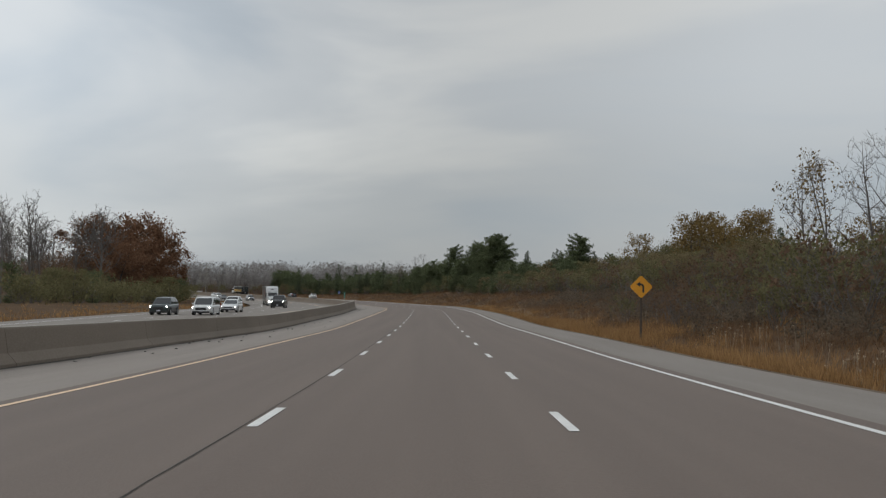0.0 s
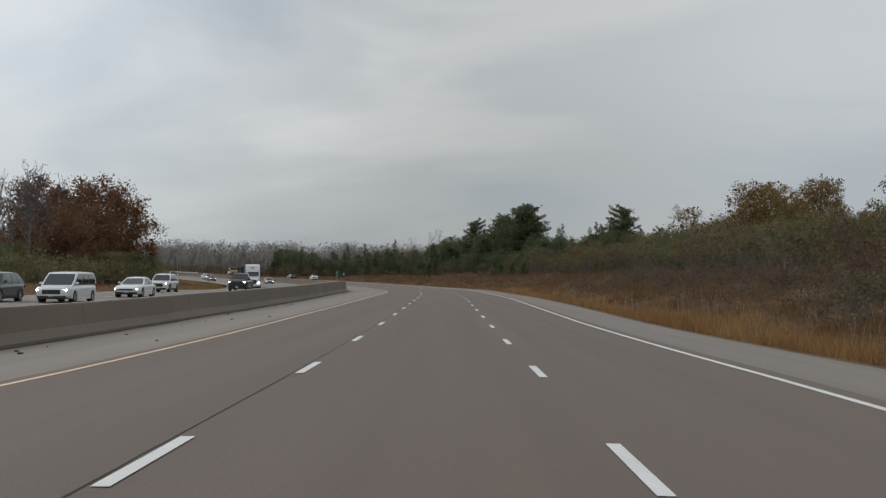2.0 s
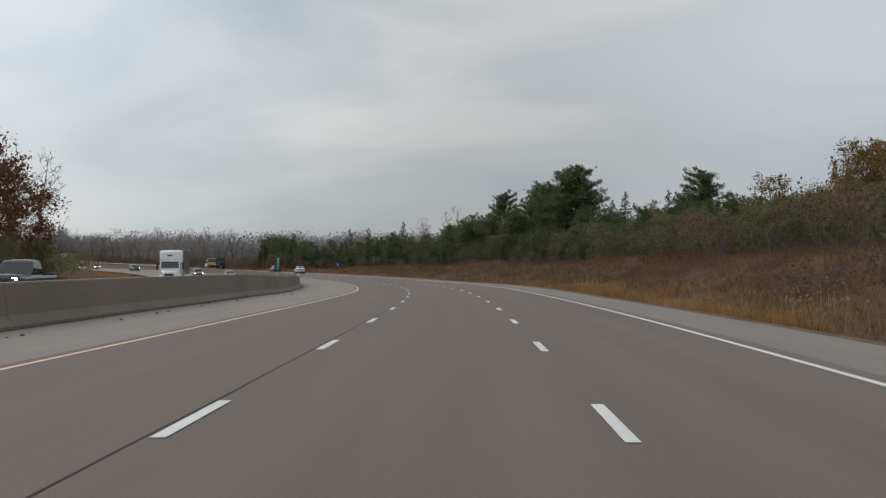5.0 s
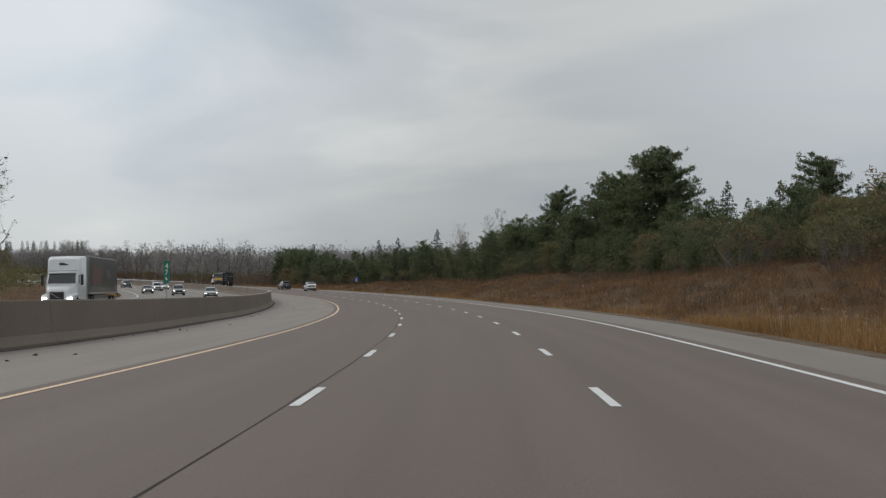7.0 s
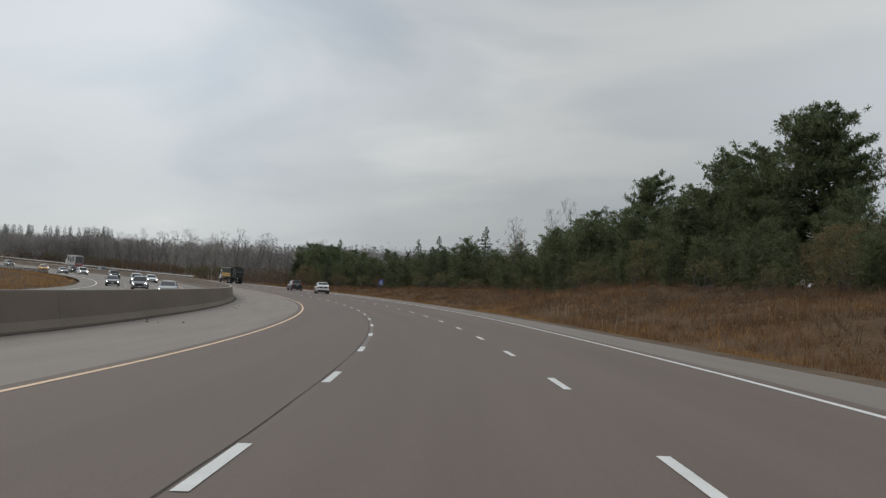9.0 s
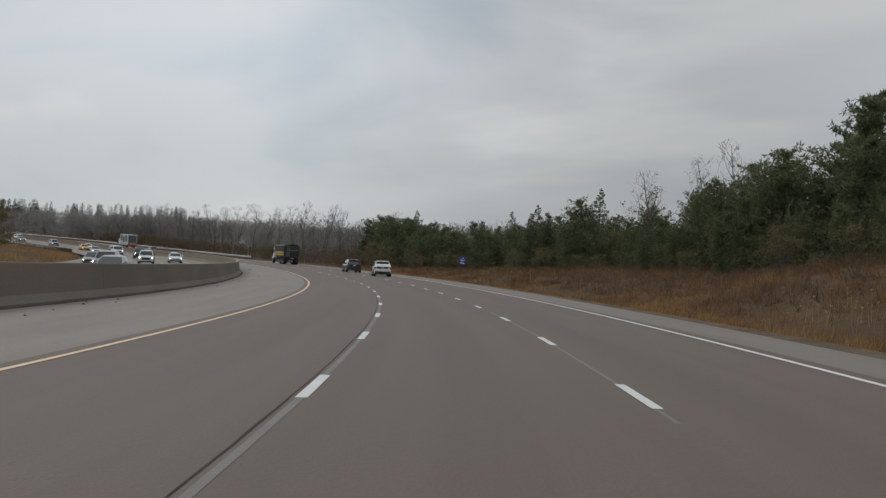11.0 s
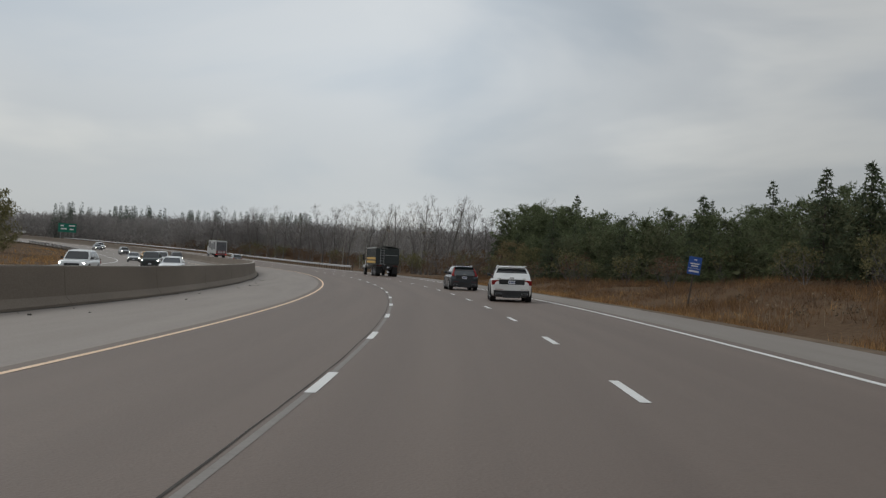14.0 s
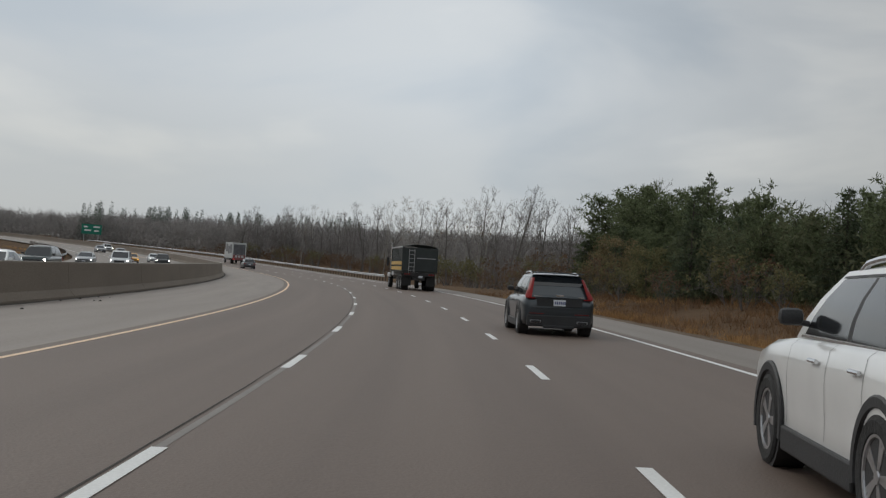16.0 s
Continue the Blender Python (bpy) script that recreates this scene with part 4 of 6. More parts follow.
tufts("russet_weeds", "russet dead weeds on the bank", RUSSET, 30000, lambda r: (r.uniform(-8, 430), r.uniform(9.8, 24)), (0.3, 0.8), 6, 42, 0.013, 0.45)
tufts("dead_bracken", "dark brown dead bracken under the trees", BROWN, 13000, lambda r: (r.uniform(20, 430), r.uniform(13, 30)), (0.4, 1.0), 6, 43, 0.02, 0.7)


def seed_heads(count, seed):
    """Tall weed stems that end in pale fluffy heads, in drifts along the verge."""
    rng = random.Random(seed)
    sk = Sketch()
    for _ in range(count):
        s, u = rng.uniform(-5, 330), 9.6 + abs(rng.gauss(0, 2.6))
        if noise.noise(Vector((s * 0.08, u * 0.25, 17.0))) < 0.2:
            continue
        b = at(s, u)
        b.z += bank_profile(s, u) - 0.03
        top = b + Vector((rng.gauss(0, 0.08), rng.gauss(0, 0.08), rng.uniform(0.45, 1.05)))
        sk.tube([b, top], [0.006, 0.004], 3)
        for _ in range(9):
            d = any_way(rng, 0.5)
            sk.spike(top + d * 0.02, d, any_way(rng), rng.uniform(0.03, 0.07), 0.014)
    return tagged(part("seed_heads", sk.mesh("seed_heads", PALE), None), "pale fluffy weed heads over the dry verge grass", "weeds", kind="stuff")


seed_heads(3000, 71)
tufts("far_verge_grass", "dry grass beyond the opposite carriageway", STRAW, 6000, lambda r: (r.uniform(60, 560), -30.8 - abs(r.gauss(0, 5))), (0.3, 0.7), 4, 44, 0.03)


# ---- signs ----
SIGN_YELLOW = surface("yellow_sign_sheeting", (0.74, 0.31, 0.012), (0.84, 0.37, 0.02), size=0.6, fine=0.05, rough=0.45)
SIGN_BLACK = surface("black_sign_ink", (0.012, 0.012, 0.012), (0.03, 0.03, 0.03), size=0.3, fine=0.05, rough=0.5)
SIGN_BLUE = surface("blue_sign_sheeting", (0.02, 0.08, 0.33), (0.03, 0.11, 0.42), size=0.6, fine=0.05, rough=0.45)
SIGN_GREEN = surface("green_sign_sheeting", (0.0, 0.14, 0.09), (0.01, 0.2, 0.13), size=0.6, fine=0.05, rough=0.45)
SIGN_WHITE = surface("white_sign_ink", (0.7, 0.7, 0.68), (0.82, 0.82, 0.8), size=0.3, fine=0.05, rough=0.5)
ALUMINIUM = surface("sign_back_aluminium", (0.35, 0.35, 0.35), (0.5, 0.5, 0.5), size=0.4, fine=0.04, rough=0.45, metal=0.8)


def lettering(words, size, material, parent, place, name="lettering"):
    """Letters in the built-in font, standing on a sign's face that looks along -y."""
    cu = bpy.data.curves.new(name, "FONT")
    cu.body, cu.size, cu.align_x, cu.align_y, cu.extrude = words, size, "CENTER", "CENTER", 0.002
    ob = new(name, cu)
    me = bpy.data.meshes.new_from_object(ob.evaluated_get(bpy.context.evaluated_depsgraph_get()))
    bpy.data.objects.remove(ob)
    me.transform(Matrix.Translation(place) @ Matrix.Rotation(radians(90), 4, "X"))
    return part(name, me, material, parent)


def bar(parent, x0, x1, z0, z1, y, material, name="bar"):
    return part(name, box(bmesh.new(), x0, x1, y - 0.003, y, z0, z1), material, parent)


def build_curve_sign():
    s, u = 41.8, 10.5
    g = bank_profile(s, u)
    ob = thing("warning_sign", "yellow diamond warning sign with a black left-bend arrow", "road sign", upright(s, u, g, -3))
    mid = 2.53 - g
    part("post", box(bmesh.new(), -0.05, 0.05, -0.01, 0.09, -0.5, mid + 0.45, 0.008), WOOD_POST, ob, "dark wooden post")
    r = 0.53
    c = 0.05
    dia = [(-r, mid - c), (-r, mid + c), (-c, mid + r), (c, mid + r), (r, mid + c), (r, mid - c), (c, mid - r), (-c, mid - r)]
    plate = part("plate", slab(bmesh.new(), dia[::-1], 0.006, pose(0, -0.03, 0)), SIGN_YELLOW, ob)
    bm = bmesh.new()
    stroke = [(0.10, -0.27), (0.10, 0.02), (0.07, 0.08), (0.0, 0.12), (-0.06, 0.13)]
    for (x0, z0), (x1, z1) in zip(stroke, stroke[1:]):
        d = Vector((x1 - x0, 0, z1 - z0)).normalized()
        n = Vector((-d.z, 0, d.x)) * 0.045
        a, b = Vector((x0, 0, z0)) - d * 0.012, Vector((x1, 0, z1)) + d * 0.012
        bm.faces.new([bm.verts.new(Vector((0, -0.034, mid)) + p) for p in (a - n, a + n, b + n, b - n)])
    bm.faces.new([bm.verts.new((x, -0.0345, mid + z)) for x, z in ((-0.05, 0.0), (-0.05, 0.26), (-0.24, 0.13))])
    part("arrow", bm, SIGN_BLACK, plate, "black bent arrow")


def build_blue_sign():
    s, u = 343.0, 12.26
    g = bank_profile(s, u)
    ob = thing("information_sign", "small tilted blue roadside sign with white lines of writing", "road sign", upright(s, u, g, -4) @ Matrix.Rotation(radians(7), 4, "Y"))
    mid = 1.95 - g
    part("post", box(bmesh.new(), -0.035, 0.035, 0.0, 0.07, -0.4, mid + 0.3, 0.006), WOOD_POST, ob, "dark thin post")
    plate = part("plate", box(bmesh.new(), -0.31, 0.31, -0.012, 0.0, mid - 0.42, mid + 0.42, 0.004), SIGN_BLUE, ob)
    for x0, x1, z in ((-0.06, 0.08, 0.28), (-0.22, 0.22, 0.09), (-0.17, 0.17, -0.02)):
        bar(plate, x0, x1, mid + z - 0.03, mid + z + 0.03, -0.013, SIGN_WHITE)
    bar(plate, -0.27, 0.27, mid - 0.14, mid - 0.127, -0.013, SIGN_WHITE)
    bar(plate, -0.24, 0.24, mid - 0.31, mid - 0.23, -0.013, SIGN_WHITE)


def build_marker():
    s, u = 188.0, -12.2
    ob = thing("distance_marker", "narrow green distance marker standing behind the barrier", "road sign", upright(s, u, 0.0, -2))
    part("post", rod(bmesh.new(), (0, 0.03, -0.2), (0, 0.03, 2.75), 0.025), STEEL, ob, "grey metal post")
    plate = part("plate", box(bmesh.new(), -0.13, 0.13, -0.012, 0.0, 1.82, 2.8, 0.004), SIGN_GREEN, ob)
    lettering("4", 0.32, SIGN_WHITE, plate, (0, -0.014, 2.56))
    lettering("7", 0.32, SIGN_WHITE, plate, (0, -0.014, 2.28))
    lettering("6", 0.24, SIGN_WHITE, plate, (0, -0.014, 2.02))


def build_guide_sign():
    ob = thing("guide_sign", "large green motorway direction sign far along the bend", "road sign", upright(716, 12, -0.4, 0))
    for x in (-2.4, 2.4):
        part("post", rod(bmesh.new(), (x, 0.1, -0.5), (x, 0.1, 6.0), 0.11), STEEL, ob, "grey steel post")
    plate = part("plate", box(bmesh.new(), -3.4, 3.4, -0.03, 0.0, 3.0, 6.2, 0.03), SIGN_GREEN, ob)
    for x0, x1, z in ((-2.6, -1.4, 5.3), (0.6, 2.8, 5.4), (-2.4, -0.2, 4.2), (0.9, 2.4, 4.1)):
        bar(plate, x0, x1, z - 0.25, z + 0.25, -0.035, SIGN_WHITE)


build_curve_sign()
build_blue_sign()
build_marker()
build_guide_sign()


def build_guardrail(s0, s1, u, label, face=-1, step=4.0):
    """A W-beam rail in lengths on posts."""
    ob = thing("guardrail", label, "guardrail", kind="structure")
    prof = [(0.0, 0.44), (0.07, 0.50), (0.07, 0.54), (0.0, 0.60), (0.07, 0.66), (0.07, 0.70), (0.0, 0.76)]
    s = s0
    while s < s1:
        bm = bmesh.new()
        rows = [[bm.verts.new(at(q, u + face * o, z)) for o, z in prof] for q in (s, s + step * 0.5, s + step - 0.01)]
        for a, b in zip(rows, rows[1:]):
            for i in range(len(prof) - 1):
                bm.faces.new((a[i], a[i + 1], b[i + 1], b[i]))
        part("rail", bm, STEEL, ob)
        for q in (s, s + step * 0.5):
            m = upright(q, u - face * 0.12)
            bm = box(bmesh.new(), -0.08, 0.08, -0.08, 0.08, -0.9, 0.74, 0.01)
            bmesh.ops.transform(bm, matrix=m, verts=bm.verts)
            part("post", bm, WOOD_POST, ob)
        s += step


build_guardrail(472, 712, 9.3, "steel guardrail on wooden posts beside the shoulder")
build_guardrail(20, 60, -30.9, "steel guardrail beside the opposite carriageway", 1)
build_guardrail(440, 620, -30.9, "steel guardrail on the inside of the bend", 1)


# ---- grit on the left shoulder ----
def build_debris():
    rng = random.Random(5)
    sk = Sketch()
    for _ in range(170):
        s = rng.uniform(-5, 380)
        p = at(s, foot(s) - 0.05 + abs(rng.gauss(0, 0.9)), 0.0)
        r = rng.uniform(0.02, 0.07)
        k = len(sk.v)
        top = [p + Vector((rng.uniform(-r, r), rng.uniform(-r, r), r * 0.6)) for _ in range(2)]
        base = [p + Vector((r * math.cos(a), r * math.sin(a), 0.0)) for a in (0.3, 1.7, 3.2, 4.8)]
        sk.v += base + top
        sk.f += [(k, k + 1, k + 4), (k + 1, k + 2, k + 5, k + 4), (k + 2, k + 3, k + 5), (k + 3, k, k + 4, k + 5)]
    tagged(part("shoulder_debris", sk.mesh("shoulder_debris", DIRT), None), "dark crumbs and scraps on the left shoulder", "debris", kind="stuff")


build_debris()


# ---- vehicles ----
def paint(name, tone, metal=0.0):
    dark = tuple(c * 0.86 for c in tone)
    return surface(name, dark, tone, size=1.4, fine=0.4, rough=0.32, metal=metal, coat=0.8)


GLASS = surface("dark_car_glass", (0.012, 0.014, 0.016), (0.022, 0.025, 0.028), size=1.0, fine=0.3, rough=0.08, coat=0.5)
TYRE = surface("tyre_rubber", (0.012, 0.012, 0.012), (0.026, 0.025, 0.024), size=0.3, fine=0.03, rough=0.85, bump=0.3)
RIM = surface("alloy_rim", (0.42, 0.42, 0.43), (0.62, 0.62, 0.63), size=0.2, fine=0.03, rough=0.3, metal=0.9)
RIM_GREY = surface("grey_alloy_rim", (0.22, 0.22, 0.23), (0.36, 0.36, 0.37), size=0.2, fine=0.03, rough=0.35, metal=0.8)
CLADDING = surface("black_plastic_cladding", (0.016, 0.016, 0.017), (0.034, 0.034, 0.035), size=0.4, fine=0.02, rough=0.6, bump=0.15)
CHROME = surface("chrome", (0.6, 0.6, 0.61), (0.75, 0.75, 0.76), size=0.3, fine=0.1, rough=0.14, metal=1.0)
TAIL_RED = surface("red_lamp_lens", (0.17, 0.006, 0.006), (0.27, 0.012, 0.01), size=0.3, fine=0.05, rough=0.4, spec=0.2)
TAIL_LIT = lamp_glow("lit_red_lamp", (0.9, 0.05, 0.03), 0.8)
HEAD_LIT = lamp_glow("lit_headlamp", (1.0, 0.97, 0.9), 9.0)
AMBER_LIT = lamp_glow("lit_amber_lamp", (1.0, 0.45, 0.06), 4.0)
LENS = surface("clear_lamp_lens", (0.4, 0.4, 0.4), (0.6, 0.6, 0.6), size=0.2, fine=0.05, rough=0.1, coat=1.0)
PLATE = surface("plate_white", (0.55, 0.56, 0.6), (0.68, 0.69, 0.72), size=0.2, fine=0.02, rough=0.5)
PLATE_INK = surface("plate_ink", (0.03, 0.05, 0.16), (0.05, 0.07, 0.2), size=0.2, fine=0.02, rough=0.5)
PAINT = {
    "slate": paint("slate_grey_paint", (0.03, 0.04, 0.048), 0.2),
    "pearl": paint("pearl_white_paint", (0.86, 0.86, 0.84)),
    "white": paint("white_paint", (0.72, 0.73, 0.73)),
    "silver": paint("silver_paint", (0.32, 0.33, 0.34), 0.4),
    "black": paint("black_paint", (0.014, 0.015, 0.017)),
    "grey": paint("mid_grey_paint", (0.12, 0.125, 0.13), 0.3),
    "teal": paint("dark_green_paint", (0.03, 0.045, 0.045), 0.3),
    "gold": paint("taxi_orange_paint", (0.6, 0.3, 0.03)),
}


def sheet(bm, grid):
    """Faces over a grid of points."""
    vs = [[bm.verts.new(p) for p in row] for row in grid]
    for a, b in zip(vs, vs[1:]):
        for i in range(len(a) - 1):
            bm.faces.new((a[i], a[i + 1], b[i + 1], b[i]))
    return vs


def smooth_part(name, bm, material, parent, label="", angle=35):
    ob = part(name, bm, material, parent, label)
    ob.data.polygons.foreach_set("use_smooth", [True] * len(ob.data.polygons))
    ob.data.set_sharp_from_angle(angle=radians(angle))
    return ob


def wheel(parent, x, y, r, width, rim, spokes=5, name="wheel"):
    """A wheel whose outer side looks along the sign of x."""
    side = 1 if x > 0 else -1
    hub = new(name, None)
    hub.parent = parent
    hub.matrix_local = pose(x, y, r, 0, 0, 0 if side > 0 else 180)
    prof = [(0.0, r * 0.66), (0.012, r * 0.70), (0.018, r * 0.9), (0.0, r * 0.985), (-0.03, r), (-width + 0.03, r), (-width, r * 0.97), (-width, r * 0.6)]
    n = 28
    bm = bmesh.new()
    sheet(bm, [[Vector((o, q * math.cos(2 * math.pi * k / n), q * math.sin(2 * math.pi * k / n))) for o, q in prof] for k in range(n + 1)])
    bmesh.ops.remove_doubles(bm, verts=bm.verts, dist=1e-4)
    smooth_part("tyre", bm, TYRE, hub)
    bm = bmesh.new()
    lip = [(0.006, r * 0.68), (0.004, r * 0.63), (-0.05, r * 0.60)]
    sheet(bm, [[Vector((o, q * math.cos(2 * math.pi * k / n), q * math.sin(2 * math.pi * k / n))) for o, q in lip] for k in range(n + 1)])
    for k in range(spokes):
        a = 2 * math.pi * k / spokes
        for da in (-0.11, 0.11):
            d, t = Vector((0, math.cos(a + da), math.sin(a + da))), Vector((0, -math.sin(a), math.cos(a)))
            w0, w1 = r * 0.045, r * 0.055
            i, o = d * r * 0.12, d * r * 0.64
            f = [Vector((-0.006, 0, 0)) + p for p in (i - t * w0, i + t * w0, o + t * w1, o - t * w1)]
            v = [bm.verts.new(p) for p in f] + [bm.verts.new(p - Vector((0.03, 0, 0))) for p in f]
            for q in ((0, 1, 2, 3), (4, 7, 6, 5), (0, 4, 5, 1), (2, 6, 7, 3), (1, 5, 6, 2), (3, 7, 4, 0)):
                bm.faces.new([v[j] for j in q])
    rod(bm, (-0.04, 0, 0), (0.0, 0, 0), r * 0.15, r * 0.11, 14)
    part("rim", bm, rim, hub)
    bm = bmesh.new()
    rod(bm, (-0.09, 0, 0), (-0.06, 0, 0), r * 0.62, r * 0.62, 20)
    part("brake_disc", bm, CLADDING, hub)
    return hub


def car(name, label, m, length, width, height, coat, style="suv", front_lit=False, rim=RIM, clad=True, rails=None, back="wide", wheel_r=0.355, group="traffic", clear=0.2, category="car", hero=False, front_lamp=None, belt_at=None, taper=(0.915, None)):
    """A road car facing +y, its middle on the origin. style: suv, sedan, van, pickup."""
    ob = thing(name, label, category, m, group)
    L, W, H = length / 2, width / 2, height
    belt = {"suv": 0.60, "sedan": 0.62, "van": 0.54, "pickup": 0.60}[style] * H
    belt = belt_at * H if belt_at else belt
    nose = {"suv": 0.56, "sedan": 0.50, "van": 0.50, "pickup": 0.60}[style] * H
    cowl = {"suv": 0.42, "sedan": 0.36, "van": 0.62, "pickup": 0.34}[style]      # base of the windscreen, share of the half length
    # lower body, from tail to nose: station, bottom, top, half width
    tail = belt * (1.0 if style != "sedan" else 0.98)
    st = [(-1.0, clear + 0.22, tail * 0.82, 0.80), (-0.985, clear + 0.16, tail * 0.93, 0.88), (-0.95, clear + 0.08, tail * 0.985, 0.945), (-0.85, clear + 0.02, tail, 0.985),
          (-0.6, clear, belt, 1.0), (-0.3, clear, belt * 0.995, 0.995), (0.0, clear, belt * 0.985, 0.995), (cowl, clear, belt * 0.97, 0.99),
          (cowl + (1 - cowl) * 0.45, clear, belt * 0.93, 0.985), (0.88, clear + 0.03, nose * 1.0, 0.955), (0.95, clear + 0.07, nose * 0.95, 0.90), (0.985, clear + 0.12, nose * 0.86, 0.82), (1.0, clear + 0.2, nose * 0.72, 0.74)]
    bm = bmesh.new()
    grid = []
    for f, b, t, w in st:
        w *= W
        ring = [(0, b), (0.75 * w, b), (0.93 * w, b + 0.06), (0.985 * w, b + 0.16), (0.985 * w, b + (t - b) * 0.36), (0.992 * w, b + (t - b) * 0.50), (1.0 * w, b + (t - b) * 0.68), (0.992 * w, b + (t - b) * 0.80), (0.965 * w, t - 0.05), (0.90 * w, t), (0.5 * w, t + 0.025), (0, t + 0.03)]
        grid.append([Vector((x, f * L, z)) for x, z in ring] + [Vector((-x, f * L, z)) for x, z in ring[-2:0:-1]])
    vs = [[bm.verts.new(p) for p in row] for row in grid]
    for a, b in zip(vs, vs[1:]):
        for i in range(len(a)):
            j = (i + 1) % len(a)
            bm.faces.new((a[i], a[j], b[j], b[i]))
    bm.faces.new(vs[0])
    bm.faces.new(vs[-1][::-1])
    body = smooth_part("body", bm, PAINT[coat], ob, angle=50)

    def side_line(f, sx):
        """A shut line that follows the body's side."""
        fs = [q[0] for q in st]
        b, t, w = (float(np.interp(f, fs, [q[k] for q in st])) for k in (1, 2, 3))
        w *= W
        ring = [(0.985 * w, b + 0.2), (0.985 * w, b + (t - b) * 0.36), (0.992 * w, b + (t - b) * 0.50), (1.0 * w, b + (t - b) * 0.68), (0.992 * w, b + (t - b) * 0.80), (0.965 * w, t - 0.05), (0.90 * w, t)]
        g = bmesh.new()
        sheet(g, [[Vector((sx * (x + 0.0025), f * L + o, z)) for o in (-0.003, 0.003)] for x, z in ring])
        return g

    # cabin
    yb, yc = {"suv": (-0.965, -0.70), "sedan": (-0.72, -0.42), "van": (-0.96, -0.86), "pickup": (-0.22, -0.16)}[style]
    yd, ye = {"suv": (cowl - 0.30, cowl + 0.02), "sedan": (cowl - 0.36, cowl + 0.02), "van": (cowl - 0.36, cowl + 0.03), "pickup": (cowl - 0.24, cowl + 0.02)}[style]
    wb, wt = 0.915 * W, {"suv": 0.70, "sedan": 0.66, "van": 0.80, "pickup": 0.74}[style] * W
    wb, wt = taper[0] * W, taper[1] * W if taper[1] else wt
    zb, zt = belt - 0.03, H

    def skin(p, q, side=1, out=0.0):
        """A point on the cabin's side: p from tail to nose, q from belt to roof."""
        lo = Vector((wb * (1 - 0.03 * p), (yb + (ye - yb) * p) * L, zb))
        hi = Vector((wt, (yc + (yd - yc) * p) * L, zt - 0.07 - 0.05 * abs(p - 0.45) ** 1.5))
        v = lo.lerp(hi, q)
        v.x += 0.05 * math.sin(math.pi * q) * W + out
        return Vector((v.x * side, v.y, v.z))

    bm = bmesh.new()
    ps = [i / 8 for i in range(9)]
    grid = []
    for p in ps:
        r = [skin(p, q) for q in (0, 0.3, 0.6, 0.85, 1.0)]
        top = r[-1]
        lift = 0.07 * (1 - (2 * p - 1) ** 4) * 0.7
        r += [Vector((top.x * k, top.y, top.z + lift * c)) for k, c in ((0.85, 0.6), (0.45, 0.95), (0.0, 1.0))]
        grid.append(r + [Vector((-v.x, v.y, v.z)) for v in r[-2::-1]])
    vs = sheet(bm, grid)
    bm.faces.new(vs[0])
    bm.faces.new(vs[-1][::-1])
    cabin = smooth_part("cabin", bm, PAINT[coat], ob, angle=40)

    def pane(pname, p0, p1, q0, q1, side, slant=0.0, material=GLASS):
        g = bmesh.new()
        sheet(g, [[skin(p0 + (p1 - p0) * i / 3 + slant * q, q0 + (q1 - q0) * q, side, 0.006) for q in (0, 0.33, 0.66, 1.0)] for i in range(4)])
        return smooth_part(pname, g, material, cabin)

    splits = {"suv": ((0.10, 0.24), (0.26, 0.55), (0.58, 0.93)), "sedan": ((0.13, 0.48), (0.51, 0.92)), "van": ((0.05, 0.34), (0.36, 0.64), (0.66, 0.94)), "pickup": ((0.06, 0.48), (0.52, 0.92))}[style]
    for side in (1, -1):
        for p0, p1 in splits:
            pane("side_window", p0, p1, 0.08, 0.88, side)
        for (p0, p1), (p2, p3) in zip(splits, splits[1:]):
            pane("door_pillar", p1 + 0.002, p2 - 0.002, 0.08, 0.88, side, material=CLADDING)
        if hero:
            g = bmesh.new()
            sheet(g, [[skin(0.08 + 0.87 * i / 8, q, side, 0.011) for q in (0.03, 0.065)] for i in range(9)])
            part("window_trim", g, CHROME, cabin, "bright window trim")
            g = bmesh.new()
            sheet(g, [[skin(0.08 + 0.87 * i / 8, q, side, 0.011) for q in (0.895, 0.925)] for i in range(9)])
            part("window_trim", g, CHROME if coat == "slate" else CLADDING, cabin)
    # windscreen and rear window lie 6 mm proud of the cabin's ends
    for pname, p, sgn in (("windscreen", 1.0, 1), ("rear_window", 0.0, -1)):
        if style == "pickup" and sgn < 0:
            q0, q1 = 0.2, 0.85
        else:
            q0, q1 = 0.08, 0.9
        if hero and sgn < 0:
            q0 = 0.52
        g = bmesh.new()
        rows = []
        for q in (q0, (q0 + q1) / 2, q1):
            v = skin(p, q)
            n = 0.008 * sgn
            rows.append([Vector((v.x * k * 0.90, v.y + n + 0.0 * k, v.z)) for k in (-1, -0.5, 0, 0.5, 1)])
        sheet(g, rows)
        smooth_part(pname, g, GLASS, cabin)

    # wheels in dark arches
    axle = 0.60 if style != "pickup" else 0.62
    rr = wheel_r
